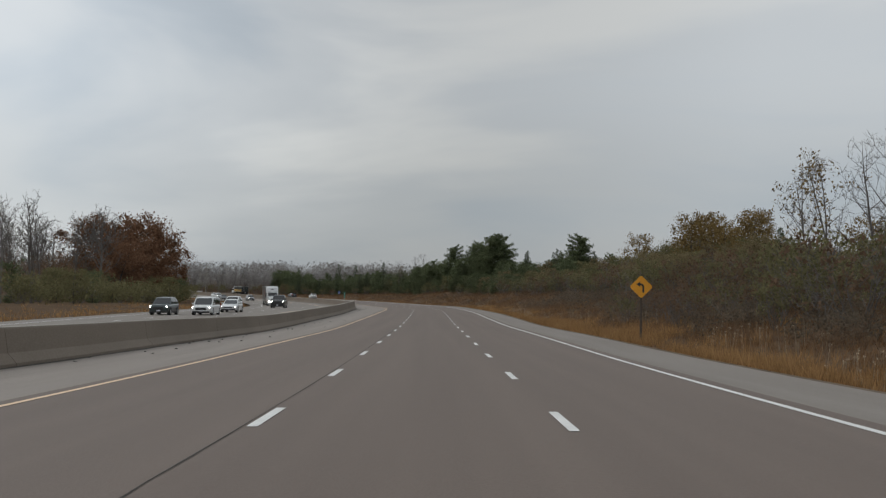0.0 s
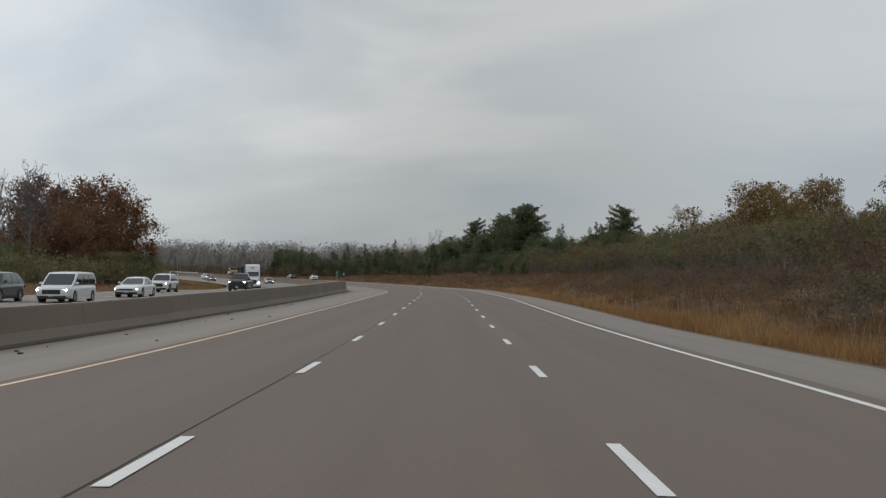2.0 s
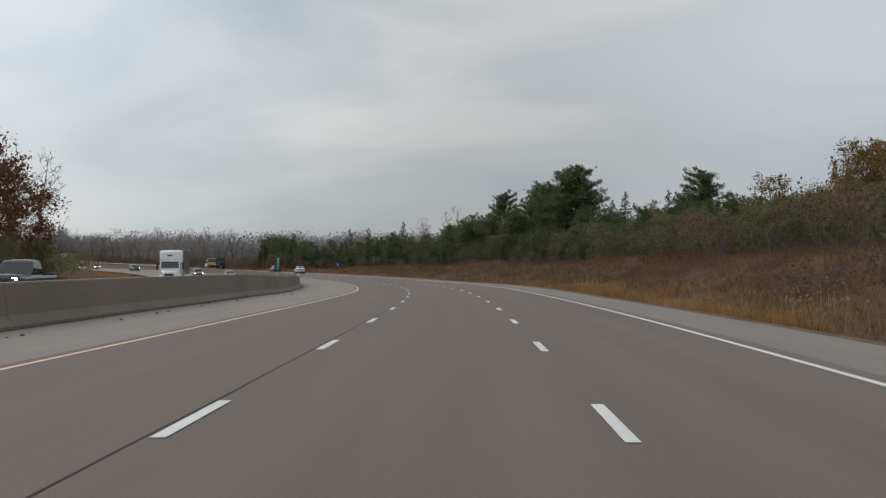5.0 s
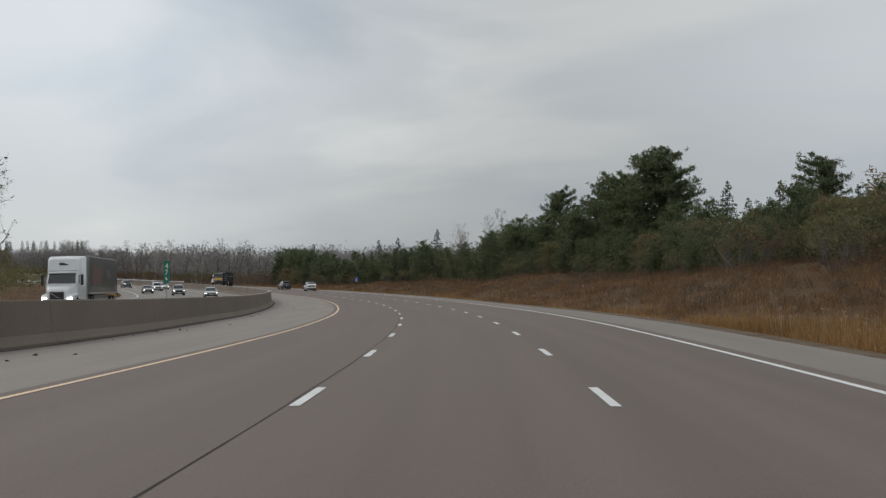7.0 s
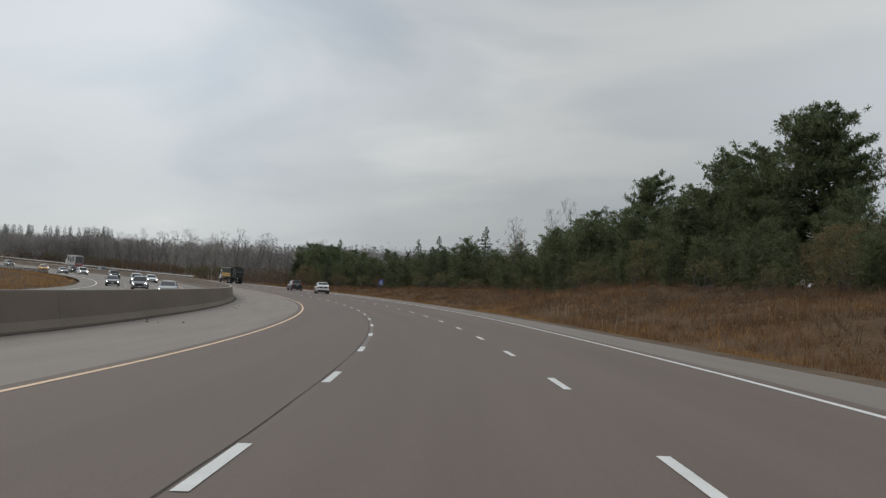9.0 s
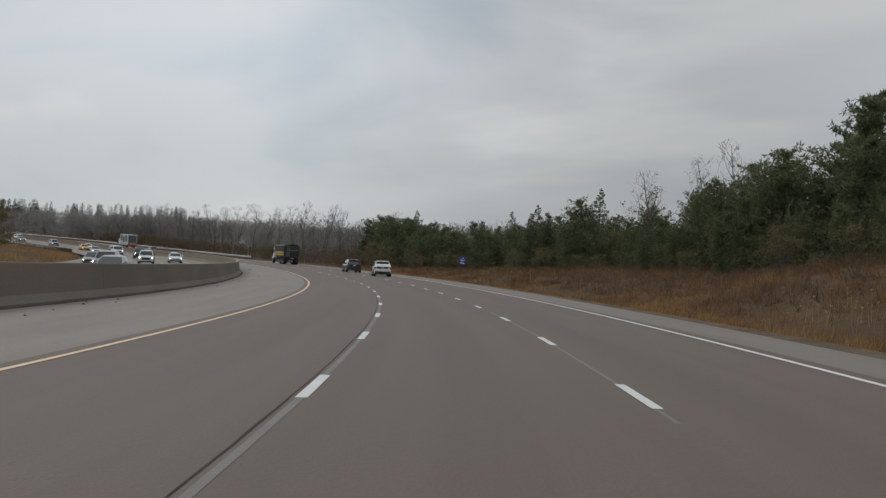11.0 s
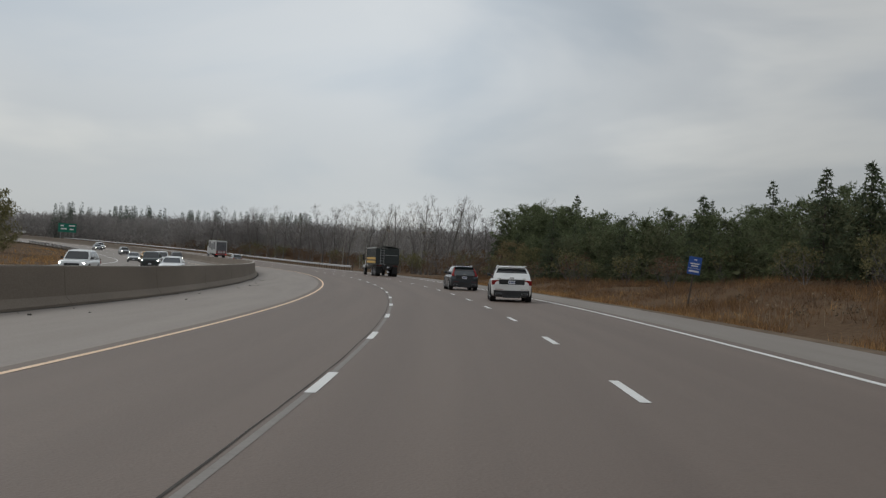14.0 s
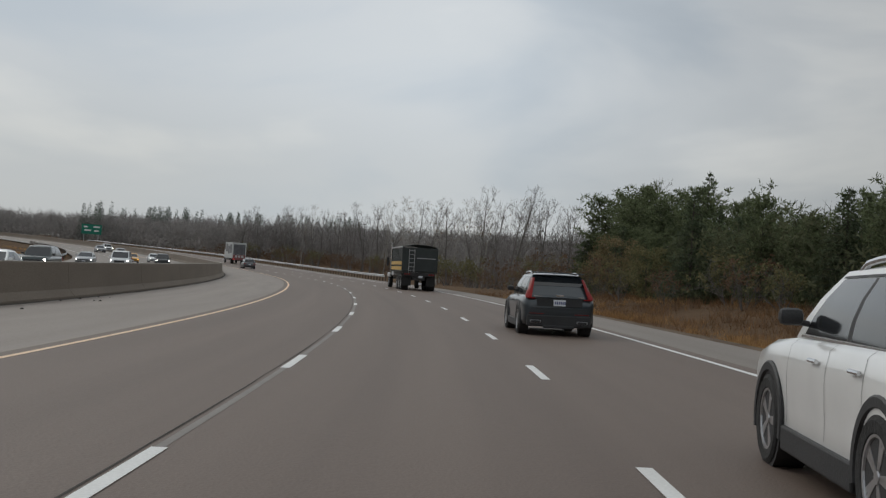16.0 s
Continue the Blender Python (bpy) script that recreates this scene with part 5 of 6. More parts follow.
    for sx in (1, -1):
        for f in (-axle, axle):
            bm = bmesh.new()
            n = 20
            g = []
            for k in range(n + 1):
                a = math.pi * (-0.08 + 1.16 * k / n)
                c, s_ = math.cos(a), math.sin(a)
                g.append([Vector((sx * (W * 1.0 + o), f * L + q * c, max(clear * 0.8, rr + q * s_))) for o, q in ((-0.2, rr * 1.28), (0.0, rr * 1.30), (0.012, rr * 1.26), (0.012, rr * 1.10), (-0.02, rr * 1.06))])
            sheet(bm, g)
            part("wheel_arch", bm, CLADDING if clad else PAINT[coat], body)
            bm = bmesh.new()
            rod(bm, (sx * (W - 0.25), f * L, rr * 1.02), (sx * (W * 0.985 + 0.004), f * L, rr * 1.02), rr * 1.12, rr * 1.12, 24)
            part("arch_liner", bm, CLADDING, body)
            wheel(ob, sx * (W * 0.985 + 0.014), f * L, rr, 0.235, rim)
    # sills, bumpers
    for sx in (1, -1):
        bm = box(bmesh.new(), min(sx * W * 0.93, sx * W * 1.005), max(sx * W * 0.93, sx * W * 1.005), -axle * L + rr * 1.25, axle * L - rr * 1.25, clear - 0.02, clear + (0.17 if clad else 0.08), 0.02)
        part("sill", bm, CLADDING if clad else PAINT[coat], body)
        if hero:
            for f, p in ((0.02, 0.42), (-0.40, 0.18)):
                bm = rod(bmesh.new(), (sx * (W * 0.985 + 0.02), f * L - 0.1, belt * 0.86), (sx * (W * 0.985 + 0.02), f * L + 0.1, belt * 0.86), 0.016, 0.016, 8)
                part("door_handle", bm, CHROME, body, "chrome door handle")
            for f in (0.36, -0.10, -0.46):
                part("door_gap", side_line(f, sx), CLADDING, body)
        v = skin(0.92 if hero else 0.93, 0.1 if hero else 0.05)
        bm = bmesh.new()
        rod(bm, (sx * (v.x - 0.03), v.y, v.z + 0.06), (sx * (v.x + 0.14), v.y - 0.02, v.z + 0.09), 0.02, 0.03, 8)
        box(bm, min(sx * (v.x + 0.04), sx * (v.x + 0.225)), max(sx * (v.x + 0.04), sx * (v.x + 0.225)), v.y - 0.07, v.y + 0.03, v.z + 0.05, v.z + 0.18, 0.045)
        smooth_part("mirror", bm, CLADDING if clad else PAINT[coat], body, "door mirror")
        if rails:
            a, b = skin(0.16, 1.0), skin(0.86, 1.0)
            path = []
            for k in range(13):
                p = a.lerp(b, k / 12)
                path.append(Vector((sx * p.x * 0.97, p.y, p.z + 0.075 * max(0.0, math.sin(math.pi * k / 12)) ** 0.4)))
            bm = bmesh.new()
            tube = sheet(bm, [[p + Vector((0.024 * math.cos(2 * math.pi * n / 8), 0, 0.024 * math.sin(2 * math.pi * n / 8))) for n in range(9)] for p in path])
            bm.faces.new(tube[0][:8])
            bm.faces.new(tube[-1][7::-1])
            part("roof_rail", bm, rails, cabin, "bright roof rail")
    # nose
    bm = box(bmesh.new(), -0.52 * W, 0.52 * W, L * 0.965, L * 1.004, clear + 0.28, nose * 0.82, 0.02)
    part("grille", bm, CLADDING, body)
    bm = box(bmesh.new(), -0.80 * W, 0.80 * W, L * 0.93, L * 1.002, clear + 0.03, clear + 0.2, 0.03)
    part("front_bumper", bm, CLADDING, body)
    for sx in (1, -1):
        bm = box(bmesh.new(), min(sx * 0.52 * W, sx * 0.86 * W), max(sx * 0.52 * W, sx * 0.86 * W), L * 0.90, L * 0.988, nose * 0.74, nose * 0.86, 0.02)
        part("headlight", bm, (front_lamp or HEAD_LIT) if front_lit else LENS, body, "lit headlight" if front_lit else "")
    part("front_plate", box(bmesh.new(), -0.16, 0.16, L * 1.004, L * 1.01, clear + 0.16, clear + 0.28, 0.004), PLATE, body)
    # tail
    if style != "pickup":
        bm = box(bmesh.new(), -0.86 * W, 0.86 * W, -L * 1.004, -L * 0.94, clear + 0.04, clear + 0.34, 0.04)
        part("rear_bumper", bm, CLADDING if clad else PAINT[coat], body)
    zp = tail * (0.84 if hero else 0.70)
    plate = part("rear_plate", box(bmesh.new(), -0.155, 0.155, -L * 1.0 - 0.012, -L * 0.99, zp - 0.078, zp + 0.078, 0.004), PLATE, body, "white rear plate with blue marks")
    for k in range(6):
        x = -0.12 + 0.048 * k
        bar(plate, x, x + 0.03, zp - 0.035, zp + 0.035, -L * 1.0 - 0.0125, PLATE_INK)
    for sx in (1, -1):
        if back == "tall":
            bm = bmesh.new()
            lo = [(0.98, -0.90, tail * 0.80), (0.62, -1.005, tail * 0.80), (0.66, -1.0, tail * 0.88), (0.985, -0.88, tail * 0.90)]
            rows = []
            for k in range(7):
                q = k / 6
                z = tail * 0.96 + (H * 0.9 - tail * 0.96) * q
                xi, xo = W * (0.76 - 0.12 * q), W * (0.925 - 0.215 * q)
                y = -L * (1.0 - 0.26 * max(0, (z - tail * 0.95) / (H - tail * 0.95)))
                rows.append([Vector((sx * xi, y - 0.022, z)), Vector((sx * (xi + xo) / 2, y - 0.012, z)), Vector((sx * xo, y + 0.05, z)), Vector((sx * (xo + 0.006), y + 0.16, z))])
            sheet(bm, rows)
            smooth_part("tail_light", bm, TAIL_RED, body, "tall red tail light")
            bm = box(bmesh.new(), min(sx * 0.66 * W, sx * 0.88 * W), max(sx * 0.66 * W, sx * 0.88 * W), -L - 0.018, -L * 0.97, tail * 0.93, tail * 0.955)
            part("lower_tail_light", bm, TAIL_RED, body)
        else:
            h0, h1 = (0.72, 0.92) if style != "van" else (0.72, 1.1)
            bm = box(bmesh.new(), min(sx * 0.58 * W, sx * 0.97 * W), max(sx * 0.58 * W, sx * 0.97 * W), -L * 0.995, -L * 0.90, tail * h0, tail * h1, 0.02)
            part("tail_light", bm, TAIL_RED, body)
        bm = box(bmesh.new(), min(sx * 0.42 * W, sx * 0.80 * W), max(sx * 0.42 * W, sx * 0.80 * W), -L * 1.008, -L * 0.98, clear + 0.36, clear + (0.372 if hero else 0.385))
        part("reflector", bm, TAIL_RED, body)
        if hero:
            bm = box(bmesh.new(), min(sx * 0.48 * W, sx * 0.78 * W), max(sx * 0.48 * W, sx * 0.78 * W), -L * 1.018, -L * 0.97, clear + 0.12, clear + 0.2, 0.025)
            tip = part("exhaust_tip", bm, RIM_GREY, body, "chrome exhaust tip")
            bm = box(bmesh.new(), min(sx * 0.51 * W, sx * 0.75 * W), max(sx * 0.51 * W, sx * 0.75 * W), -L * 1.021, -L * 0.98, clear + 0.132, clear + 0.19, 0.015)
            part("exhaust_bore", bm, CLADDING, tip)
    if hero:
        bm = box(bmesh.new(), -0.72 * W, 0.72 * W, -L * 0.78, -L * 0.64, H - 0.035, H - 0.005, 0.012)
        part("spoiler", bm, PAINT[coat], cabin)
        bm = bmesh.new()
        v = [bm.verts.new(p) for p in ((-0.02, -L * 0.5, H - 0.01), (0.02, -L * 0.5, H - 0.01), (0, -L * 0.56, H + 0.07), (0, -L * 0.44, H - 0.01))]
        for f in ((0, 1, 2), (1, 3, 2), (3, 0, 2)):
            bm.faces.new([v[i] for i in f])
        part("aerial_fin", bm, CLADDING, cabin)
        bm = box(bmesh.new(), -0.10, 0.10, -L * 1.002 - 0.012, -L * 0.98, tail * 1.0, tail * 1.045, 0.006)
        part("badge", bm, CHROME, body, "bright badge")
        for x0, x1 in ((-0.70, -0.52), (0.50, 0.66)):
            part("badge", box(bmesh.new(), x0 * W, x1 * W, -L * 1.0 - 0.008, -L * 0.98, tail * 0.985, tail * 1.005, 0.003), CHROME, body)
        bm = box(bmesh.new(), -0.62 * W, 0.62 * W, -L * 1.004, -L * 0.98, tail * 0.74, tail * 0.95, 0.02)
        part("plate_recess", bm, CLADDING, body)
        for z, hgt in ((tail * 0.96, 0.018), (tail * 0.70, 0.02)):
            part("tailgate_lip", box(bmesh.new(), -0.7 * W, 0.7 * W, -L * 1.008, -L * 0.985, z, z + hgt, 0.006), PAINT[coat], body)
        part("rear_valance", box(bmesh.new(), -0.42 * W, 0.42 * W, -L * 1.01, -L * 0.96, clear + 0.0, clear + 0.08, 0.02), CLADDING, body)
    if style == "pickup":
        for sx in (1, -1):
            part("bed_rail", box(bmesh.new(), min(sx * 0.86 * W, sx * 0.98 * W), max(sx * 0.86 * W, sx * 0.98 * W), -L * 0.97, -L * 0.26, belt, belt + 0.06, 0.015), CLADDING, body)
    return ob


def dump_truck(m):
    """Seen from behind: a dark dump body with a tarpaulin, ladder, mud flaps and three axles, a white cab ahead."""
    DARK = surface("dark_green_steel", (0.014, 0.019, 0.018), (0.032, 0.038, 0.036), size=1.2, fine=0.08, rough=0.55, bump=0.15)
    FRAME = surface("chassis_steel", (0.015, 0.015, 0.015), (0.035, 0.033, 0.032), size=0.8, fine=0.06, rough=0.7)
    TARP = surface("grey_green_tarpaulin", (0.06, 0.068, 0.062), (0.11, 0.118, 0.108), size=0.8, fine=0.1, rough=0.8, bump=0.3)
    GOLD = surface("yellow_stripe", (0.5, 0.30, 0.05), (0.62, 0.39, 0.08), size=1.0, fine=0.08, rough=0.5)
    LADDER = surface("ladder_aluminium", (0.32, 0.32, 0.32), (0.48, 0.48, 0.48), size=0.5, fine=0.05, rough=0.45, metal=0.6)
    ob = thing("dump_truck", "dark green dump truck with yellow side stripes and a tarpaulin", "truck", m, "traffic")
    z0, z1, y0, y1, w = 1.35, 3.16, 0.0, 8.0, 1.27
    body = part("dump_body", box(bmesh.new(), -w, w, y0 + 0.05, y1, z0, z1, 0.03), DARK, ob)
    part("tailgate", box(bmesh.new(), -w + 0.06, w - 0.06, y0 - 0.01, y0 + 0.055, z0 + 0.08, z1 - 0.08, 0.02), DARK, body)
    part("tailgate_bar", box(bmesh.new(), -0.25, w - 0.12, y0 - 0.045, y0, z0 + 1.02, z0 + 1.07, 0.01), LADDER, body, "pale cross bar")
    for x in (-w, w):
        part("corner_post", box(bmesh.new(), x - 0.06, x + 0.06, y0 - 0.02, y0 + 0.12, z0, z1 + 0.06, 0.015), DARK, body)
        part("top_rail", box(bmesh.new(), x - 0.05, x + 0.05, y0, y1, z1 - 0.02, z1 + 0.1, 0.02), LADDER, body, "pale top rail")
        for k in range(9):
            y = 0.6 + k * 0.88
            part("side_rib", box(bmesh.new(), x - 0.035, x + 0.035, y, y + 0.09, z0 + 0.1, z1 - 0.05, 0.01), DARK, body)
        for z in (z0 + 0.12, z0 + 0.52):
            part("stripe", box(bmesh.new(), x - 0.042, x + 0.042, y0 + 0.5, y1 - 0.1, z, z + 0.26, 0.006), GOLD, body, "yellow stripe")
    bm = bmesh.new()
    sheet(bm, [[Vector((x, y, z1 + 0.08 + 0.17 * (1 - (x / w) ** 2) + 0.02 * math.sin(y * 5))) for x in (-w, -0.8, -0.3, 0.3, 0.8, w)] for y in np.linspace(0.0, y1, 22)])
    bmesh.ops.solidify(bm, geom=bm.faces[:], thickness=0.02)
    smooth_part("tarpaulin", bm, TARP, body, "grey-green tarpaulin over the load")
    ladder = new("ladder", None)
    ladder.parent = ob
    for x in (-0.82, -0.42):
        part("stile", box(bmesh.new(), x - 0.02, x + 0.02, y0 - 0.11, y0 - 0.06, z0 - 0.05, z1 - 0.12, 0.006), LADDER, ladder)
    for k in range(6):
        part("rung", rod(bmesh.new(), (-0.82, y0 - 0.085, z0 + 0.1 + k * 0.3), (-0.42, y0 - 0.085, z0 + 0.1 + k * 0.3), 0.018), LADDER, ladder)
    part("chassis", box(bmesh.new(), -0.45, 0.45, 0.1, 10.8, 0.75, 1.2, 0.02), FRAME, ob)
    part("rear_beam", box(bmesh.new(), -1.2, 1.2, 0.0, 0.16, 1.06, 1.34, 0.02), FRAME, ob)
    for x in (-0.9, 0.9):
        for dx in (-0.16, 0.0, 0.16):
            part("tail_light", rod(bmesh.new(), (x + dx, -0.03, 1.2), (x + dx, 0.02, 1.2), 0.05), TAIL_RED, ob, "round red lamp")
        part("mud_flap", box(bmesh.new(), x - 0.33, x + 0.33, 0.22, 0.235, 0.35, 1.05), TYRE, ob)
    part("rear_plate", box(bmesh.new(), -0.05, 0.25, -0.02, 0.0, 0.95, 1.1), PLATE, ob)
    part("rear_plate", box(bmesh.new(), -0.02, 0.2, 0.0, 0.02, 0.42, 0.6), PLATE, ob)
    for y in (0.95, 2.25, 3.55, 10.2):
        for x in (-1, 1):
            wheel(ob, x * 1.25, y, 0.52, 0.55 if y < 6 else 0.3, RIM_GREY, 6)
    cab = part("cab", box(bmesh.new(), -1.15, 1.15, 8.35, 10.2, 0.95, 2.75, 0.12), PAINT["white"], ob, "white cab")
    part("bonnet", box(bmesh.new(), -1.0, 1.0, 10.15, 11.7, 0.7, 1.85, 0.15), PAINT["white"], ob)
    for x in (-1, 1):
        part("fender", box(bmesh.new(), x * 1.2 - 0.12, x * 1.2 + 0.12, 9.55, 10.9, 0.85, 1.2, 0.06), PAINT["white"], ob)
        part("side_window", box(bmesh.new(), x * 1.15 - 0.01, x * 1.15 + 0.01, 8.7, 9.9, 1.85, 2.5), GLASS, cab)
        part("mirror", box(bmesh.new(), x * 1.42 - 0.1, x * 1.42 + 0.1, 9.9, 10.0, 1.75, 2.45, 0.02), CLADDING, cab)
    part("exhaust_stack", rod(bmesh.new(), (-1.3, 8.2, 0.9), (-1.3, 8.2, 3.65), 0.07), CHROME, ob, "upright chrome exhaust")
    return ob


def box_truck(m):
    """A box truck with a pale box, dark pictures on its side and an open-looking back."""
    BOX = surface("pale_box_panels", (0.36, 0.37, 0.36), (0.5, 0.51, 0.5), size=1.0, fine=0.1, rough=0.5)
    PIC = surface("dark_grey_graphic", (0.05, 0.05, 0.055), (0.14, 0.14, 0.15), size=0.6, fine=0.2, rough=0.5)
    RED = surface("faded_red_panel", (0.16, 0.05, 0.05), (0.26, 0.1, 0.1), size=0.6, fine=0.1, rough=0.6)
    ob = thing("box_truck", "pale box truck with dark graphics and a faded red tailboard", "truck", m, "traffic")
    b = part("box", box(bmesh.new(), -1.27, 1.27, 0, 7.4, 1.0, 3.95, 0.04), BOX, ob)
    part("rear_door", box(bmesh.new(), -1.1, 1.1, -0.02, 0.01, 1.75, 3.65, 0.01), PIC, b, "dark rear door")
    part("tailboard", box(bmesh.new(), -1.15, 1.15, -0.05, 0.01, 0.75, 1.72, 0.02), RED, b, "faded red tailboard")
    for x in (-0.55, 0.0, 0.6):
        part("panel", box(bmesh.new(), x - 0.2, x + 0.2, -0.06, -0.048, 1.2, 1.6), BOX, b)
    for y0, y1, z0, z1 in ((0.8, 2.6, 2.0, 3.6), (3.0, 4.6, 1.8, 3.3), (5.0, 6.8, 2.2, 3.7)):
        for x in (-1.275, 1.265):
            part("graphic", box(bmesh.new(), x, x + 0.01, y0, y1, z0, z1), PIC, b, "dark picture panel")
    part("chassis", box(bmesh.new(), -0.45, 0.45, 0.2, 9.0, 0.6, 1.0, 0.02), CLADDING, ob)
    part("cab", box(bmesh.new(), -1.1, 1.1, 7.5, 9.4, 0.6, 2.6, 0.15), PAINT["white"], ob, "white cab")
    for y in (1.8, 8.3):
        for x in (-1, 1):
            wheel(ob, x * 1.2, y, 0.48, 0.5 if y < 5 else 0.28, RIM_GREY, 6)
    for x in (-1.0, 1.0):
        part("tail_light", box(bmesh.new(), x - 0.12, x + 0.12, -0.06, -0.02, 0.82, 0.94), TAIL_LIT, ob)
    return ob


def semi_truck(m):
    """A white tractor with a tall roof fairing pulling a dark-sided trailer; it faces +y, its nose at the origin."""
    SIDE = surface("dark_trailer_side", (0.026, 0.024, 0.024), (0.055, 0.05, 0.05), size=2.5, fine=0.3, rough=0.35, coat=0.3)
    RUSTY = surface("dull_red_graphic", (0.09, 0.035, 0.028), (0.15, 0.06, 0.045), size=1.2, fine=0.3, rough=0.45)
    WHITE = PAINT["white"]
    ob = thing("semi_truck", "white articulated lorry with a dark-sided trailer", "truck", m, "traffic")

    def shell(name, rows, material, parent, label="", angle=40, front=True, back=True):
        bm = bmesh.new()
        vs = sheet(bm, [[Vector(q) for q in row] for row in rows])
        if front:
            bm.faces.new(vs[0])
        if back:
            bm.faces.new(vs[-1][::-1])
        return smooth_part(name, bm, material, parent, label, angle)

    def hoop(y, w, z0, z1, round_by):
        """A cross-section: up one side, over a rounded top, down the other."""
        arc = [(w, z0), (w, z1 - round_by), (w - 0.3 * round_by, z1 - 0.3 * round_by), (w - round_by, z1), (0.0, z1 + 0.03)]
        return [(x, y, z) for x, z in arc] + [(-x, y, z) for x, z in arc[-2::-1]]

    shell("bonnet", [hoop(0.0, 0.6, 0.6, 1.42, 0.12), hoop(-0.12, 0.72, 0.55, 1.58, 0.16), hoop(-0.9, 0.9, 0.55, 1.78, 0.2), hoop(-1.75, 1.06, 0.55, 1.95, 0.2)], WHITE, ob)
    grille = part("grille", box(bmesh.new(), -0.46, 0.46, -0.03, 0.03, 0.72, 1.36, 0.03), CLADDING, ob, "black grille in a bright surround")
    for x0, x1, z0, z1 in ((-0.52, 0.52, 1.36, 1.42), (-0.52, 0.52, 0.66, 0.72), (-0.52, -0.46, 0.72, 1.36), (0.46, 0.52, 0.72, 1.36)):
        part("grille_surround", box(bmesh.new(), x0, x1, -0.03, 0.045, z0, z1, 0.012), CHROME, grille)
    bar_mesh = bmesh.new()
    slab(bar_mesh, [(-0.44, 0.76), (-0.38, 0.76), (0.44, 1.3), (0.38, 1.3)], 0.012, pose(0, 0.034, 0))
    part("grille_bar", bar_mesh, CHROME, grille, "bright diagonal bar")
    part("bumper", box(bmesh.new(), -1.16, 1.16, -0.42, 0.06, 0.28, 0.62, 0.09), WHITE, ob)
    for x in (-1, 1):
        shell("fender", [[(x * q, y, z) for q, z in ring] for y, ring in (
            (-0.1, ((0.62, 0.6), (0.62, 1.02), (0.86, 1.08), (1.06, 0.98), (1.1, 0.6))),
            (-0.5, ((0.66, 0.6), (0.66, 1.2), (0.92, 1.26), (1.16, 1.12), (1.19, 0.6))),
            (-1.7, ((0.8, 0.6), (0.8, 1.3), (1.0, 1.34), (1.18, 1.2), (1.2, 0.6))))], WHITE, ob)
        part("headlight", box(bmesh.new(), x * 0.88 - 0.15, x * 0.88 + 0.15, -0.16, -0.05, 0.78, 0.98, 0.035), HEAD_LIT, ob, "lit headlight")
    cab = shell("cab", [hoop(-1.7, 1.1, 0.7, 1.98, 0.12), hoop(-2.12, 1.08, 0.7, 2.74, 0.18), hoop(-2.3, 1.1, 0.7, 2.84, 0.18), hoop(-2.4, 1.12, 0.7, 3.1, 0.2), hoop(-2.62, 1.14, 0.7, 3.72, 0.22), hoop(-2.95, 1.18, 0.7, 3.93, 0.2), hoop(-4.55, 1.22, 0.7, 4.0, 0.16)], WHITE, ob, angle=32)
    bm = bmesh.new()
    sheet(bm, [[Vector((x * (1 - 0.05 * q), -1.665 - 0.405 * q, 2.0 + 0.7 * q)) for x in (-0.96, -0.6, -0.2, 0.2, 0.6, 0.96)] for q in (0, 0.5, 1)])
    smooth_part("windscreen", bm, GLASS, cab)
    part("sun_visor", box(bmesh.new(), -1.02, 1.02, -2.2, -1.98, 2.7, 2.8, 0.03), WHITE, cab)
    part("roof_badge", box(bmesh.new(), -0.32, 0.3, -2.53, -2.45, 3.3, 3.4, 0.02), CLADDING, cab, "dark mark on the fairing")
    part("roof_badge", box(bmesh.new(), -0.1, 0.34, -2.56, -2.49, 3.4, 3.48, 0.02), CLADDING, cab, "dark mark on the fairing")
    part("fairing_lip", box(bmesh.new(), -1.0, 1.0, -2.42, -2.3, 2.86, 2.92, 0.02), PAINT["silver"], cab)
    for x in (-1, 1):
        part("mirror", box(bmesh.new(), x * 1.38 - 0.1, x * 1.38 + 0.1, -2.0, -1.86, 1.85, 2.62, 0.04), CLADDING, cab, "black door mirror")
        part("mirror_arm", rod(bmesh.new(), (x * 1.08, -2.0, 2.5), (x * 1.34, -1.93, 2.5), 0.02), CLADDING, cab)
        part("side_window", box(bmesh.new(), x * 1.1 - 0.015, x * 1.1 + 0.015, -2.95, -2.2, 1.98, 2.58, 0.01), GLASS, cab)
        part("side_fairing", box(bmesh.new(), x * 1.2 - 0.03, x * 1.2 + 0.03, -5.0, -4.5, 0.7, 3.9, 0.02), PAINT["silver"], cab, "grey fairing behind the cab")
        part("side_skirt", box(bmesh.new(), x * 1.14 - 0.04, x * 1.14 + 0.04, -5.2, -1.9, 0.35, 0.95, 0.03), WHITE, ob)
        part("step", box(bmesh.new(), x * 1.19 - 0.03, x * 1.19 + 0.03, -2.9, -2.2, 0.5, 0.56, 0.01), CLADDING, ob)
    trailer = part("trailer", box(bmesh.new(), -1.29, 1.29, -18.7, -5.2, 1.2, 4.02, 0.04), SIDE, ob, "dark trailer")
    part("trailer_front", box(bmesh.new(), -1.3, 1.3, -5.22, -5.15, 1.15, 4.06, 0.02), PAINT["silver"], trailer)
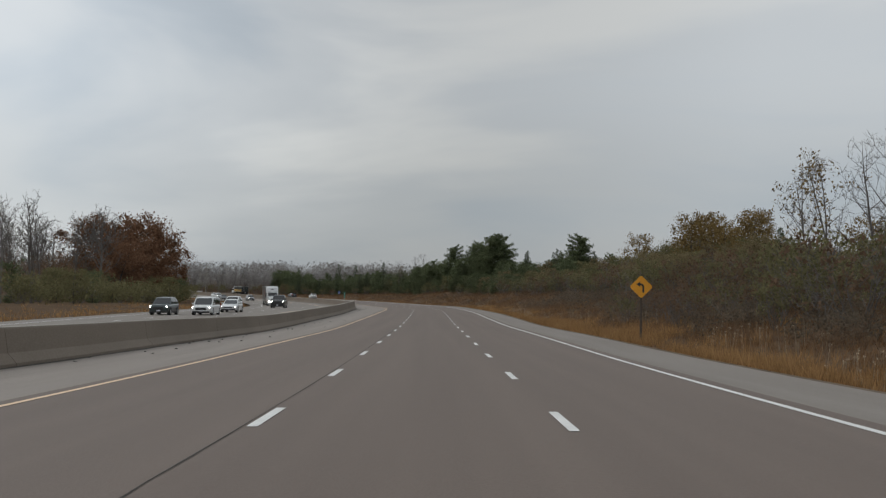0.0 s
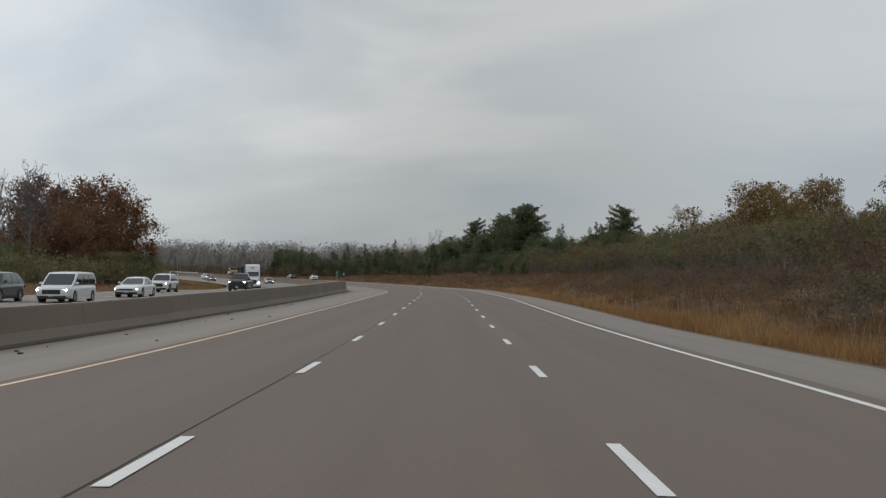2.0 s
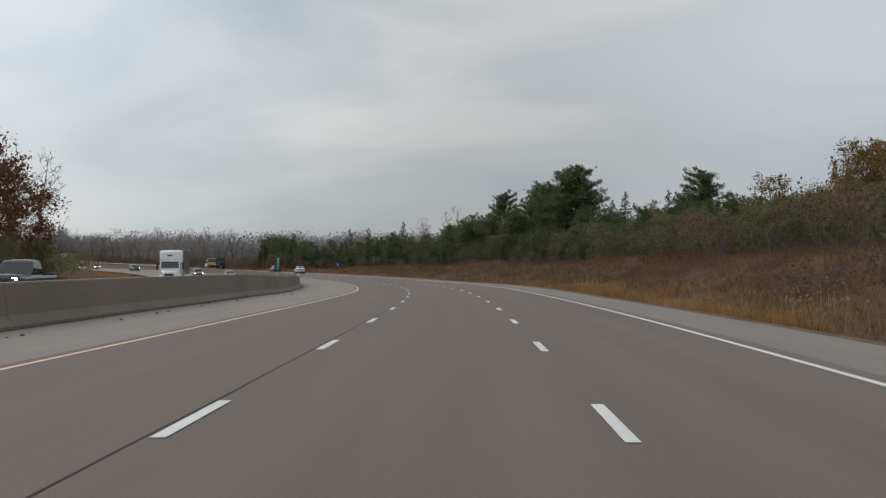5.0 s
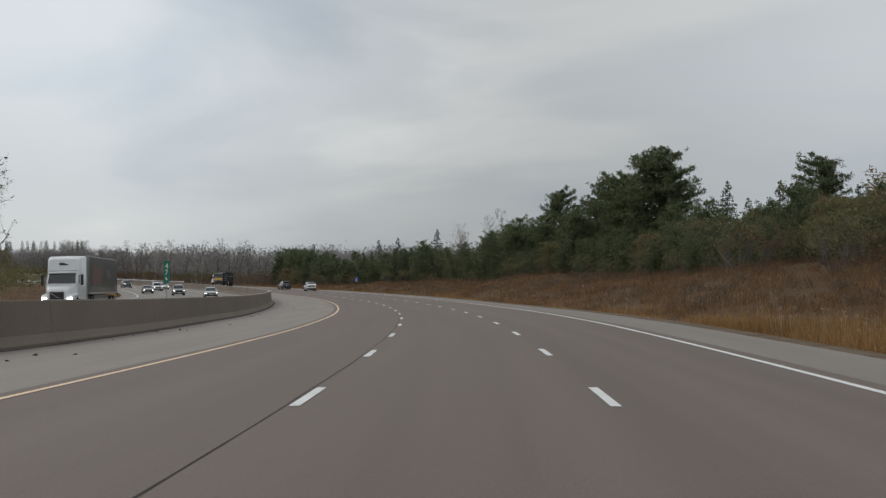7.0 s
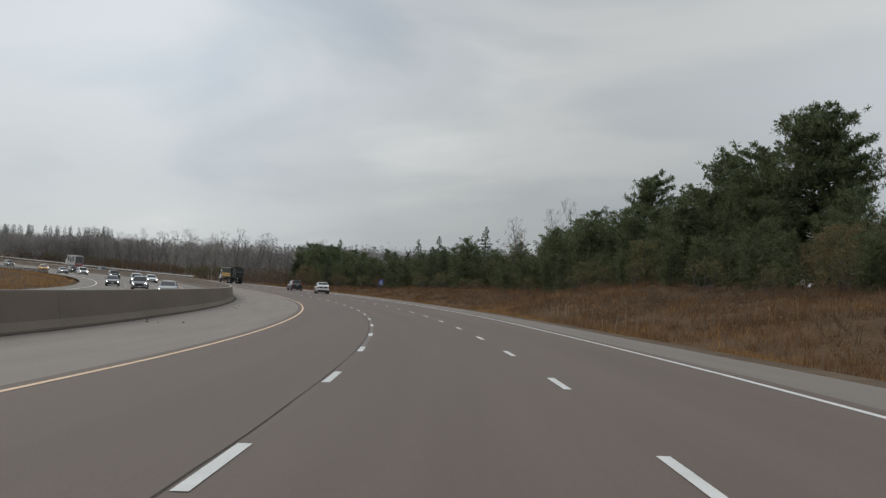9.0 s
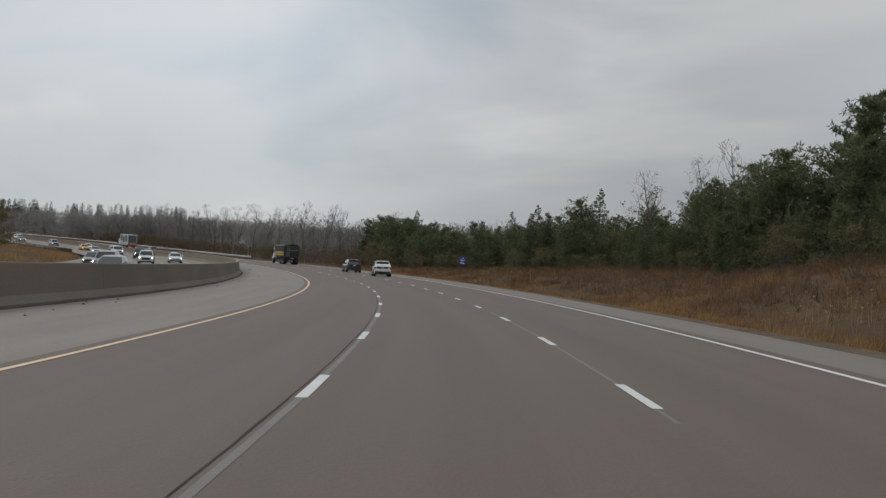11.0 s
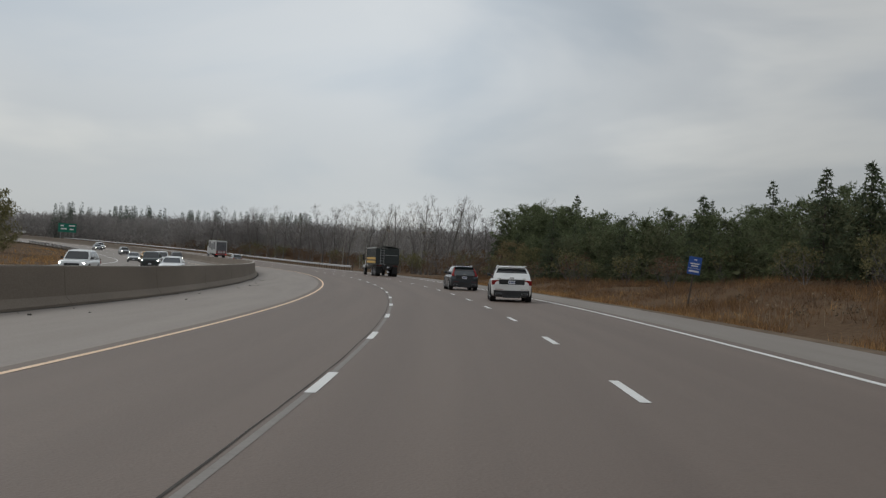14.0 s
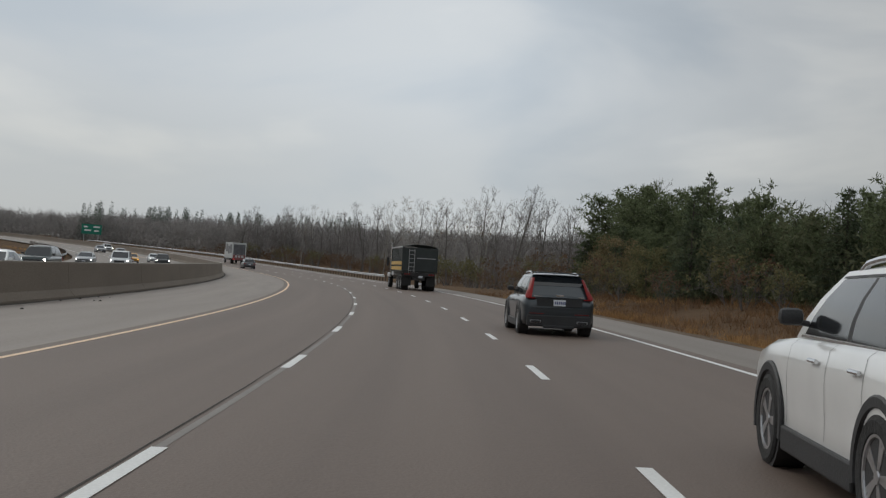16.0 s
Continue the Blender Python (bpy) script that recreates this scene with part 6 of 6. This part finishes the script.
    for x in (-1, 1):
        part("top_rail", box(bmesh.new(), x * 1.29 - 0.02, x * 1.29 + 0.02, -18.7, -5.2, 3.96, 4.06, 0.01), PAINT["silver"], trailer, "bright top rail")
        part("bottom_rail", box(bmesh.new(), x * 1.29 - 0.02, x * 1.29 + 0.02, -18.7, -5.2, 1.16, 1.3, 0.01), PAINT["silver"], trailer, "bright bottom rail")
        part("graphic", box(bmesh.new(), x * 1.292 - 0.006, x * 1.292 + 0.006, -10.6, -6.4, 1.9, 3.3), RUSTY, trailer, "dull red picture")
        for y0, y1, z0, z1 in ((-13.9, -13.5, 2.5, 3.1), (-14.6, -14.2, 2.3, 3.2), (-15.3, -14.9, 2.5, 2.9)):
            part("graphic", box(bmesh.new(), x * 1.293 - 0.006, x * 1.293 + 0.006, y0, y1, z0, z1), PAINT["silver"], trailer, "pale mark")
        part("placard", box(bmesh.new(), x * 1.293 - 0.006, x * 1.293 + 0.006, -18.1, -17.2, 1.45, 1.9), PAINT["silver"], trailer, "small pale placard")
        part("trailer_skirt", box(bmesh.new(), x * 1.22 - 0.02, x * 1.22 + 0.02, -14.2, -7.6, 0.4, 1.1, 0.01), SIDE, trailer)
        part("skirt_edge", box(bmesh.new(), x * 1.24 - 0.012, x * 1.24 + 0.012, -14.2, -7.6, 0.72, 0.8, 0.005), PAINT["silver"], trailer)
    part("chassis", box(bmesh.new(), -0.45, 0.45, -18.0, -1.0, 0.75, 1.12, 0.02), CLADDING, ob)
    for y in (-1.1, -5.4, -6.7, -15.8, -17.1):
        for x in (-1, 1):
            wheel(ob, x * 1.24, y, 0.5, 0.55 if y < -2 else 0.3, RIM, 6)
    return ob


# the same way as the camera
dump_truck(along(416.5, 3.95))
box_truck(along(546, 0.1))
car("suv", "dark slate-grey SUV with tall red tail lights and bright roof rails", along(365.3, 3.6), 4.6, 1.88, 1.62, "slate", "suv", rails=CHROME, back="tall", hero=True, wheel_r=0.37, belt_at=0.62, taper=(0.88, 0.66))
car("suv", "white SUV with black cladding and alloy wheels", along(342.9, 3.71, 0.0, -4.0), 4.48, 1.86, 1.64, "pearl", "suv", rim=RIM, rails=CHROME, hero=True, wheel_r=0.36, belt_at=0.65, taper=(0.90, 0.69))
car("suv", "dark grey compact SUV driving far ahead", along(513, -3.7), 4.5, 1.85, 1.6, "grey", "suv", rails=CLADDING)
# the opposite way, headlights on
for label, s, u, l, w, h, coat, style, lamp in (
        ("dark green SUV with its headlights on", 93, -22, 4.7, 1.9, 1.72, "teal", "suv", True),
        ("white minivan with its headlights on", 94, -18.2, 5.1, 1.98, 1.78, "white", "van", True),
        ("white sedan with its headlights on", 108, -18.2, 4.7, 1.82, 1.45, "white", "sedan", True),
        ("black pickup truck with bright headlights", 152, -18.2, 5.8, 2.03, 1.95, "black", "pickup", True),
        ("white SUV with its headlights on", 131, -21.9, 4.6, 1.86, 1.7, "white", "suv", True),
        ("silver sedan with its headlights on", 296, -14.4, 4.7, 1.82, 1.45, "silver", "sedan", True),
        ("silver SUV with its headlights on", 318, -18.2, 4.6, 1.86, 1.7, "silver", "suv", True),
        ("dark grey sedan with its headlights on", 340, -22, 4.7, 1.82, 1.46, "grey", "sedan", True),
        ("white SUV with its headlights on", 366, -18.2, 4.6, 1.86, 1.7, "white", "suv", True),
        ("white sedan with its headlights on", 385, -14.4, 4.7, 1.82, 1.45, "white", "sedan", True),
        ("dark green SUV with its headlights on", 410, -18.3, 4.7, 1.9, 1.74, "teal", "suv", True),
        ("white minivan with its headlights on", 456, -18.2, 5.1, 1.98, 1.78, "white", "van", True),
        ("silver sedan with its headlights on", 459, -22, 4.7, 1.82, 1.45, "silver", "sedan", True),
        ("black SUV with its headlights on", 487, -14.4, 4.9, 1.95, 1.78, "black", "suv", True),
        ("orange taxi with amber lights on", 505, -18.2, 4.7, 1.82, 1.46, "gold", "sedan", True),
        ("white sedan with its headlights on", 520, -14.4, 4.7, 1.82, 1.45, "white", "sedan", True),
        ("silver SUV with its headlights on", 543, -18.2, 4.6, 1.86, 1.7, "silver", "suv", True),
        ("dark grey sedan with its headlights on", 580, -18.2, 4.7, 1.82, 1.46, "grey", "sedan", True),
        ("white SUV with its headlights on", 596, -14.4, 4.6, 1.86, 1.7, "white", "suv", True)):
    kind = {"suv": "suv", "sedan": "sedan", "van": "minivan", "pickup": "pickup_truck"}[style]
    car(kind, label, along(s, u - 3.3, 0.0, 180), l, w, h, coat, style, front_lit=lamp, clad=style in ("suv", "pickup"), wheel_r=0.34 if style != "pickup" else 0.4, front_lamp=AMBER_LIT if coat == "gold" else None, category="pickup truck" if style == "pickup" else "car")
semi_truck(along(219, -25.3, 0.0, 182.5))
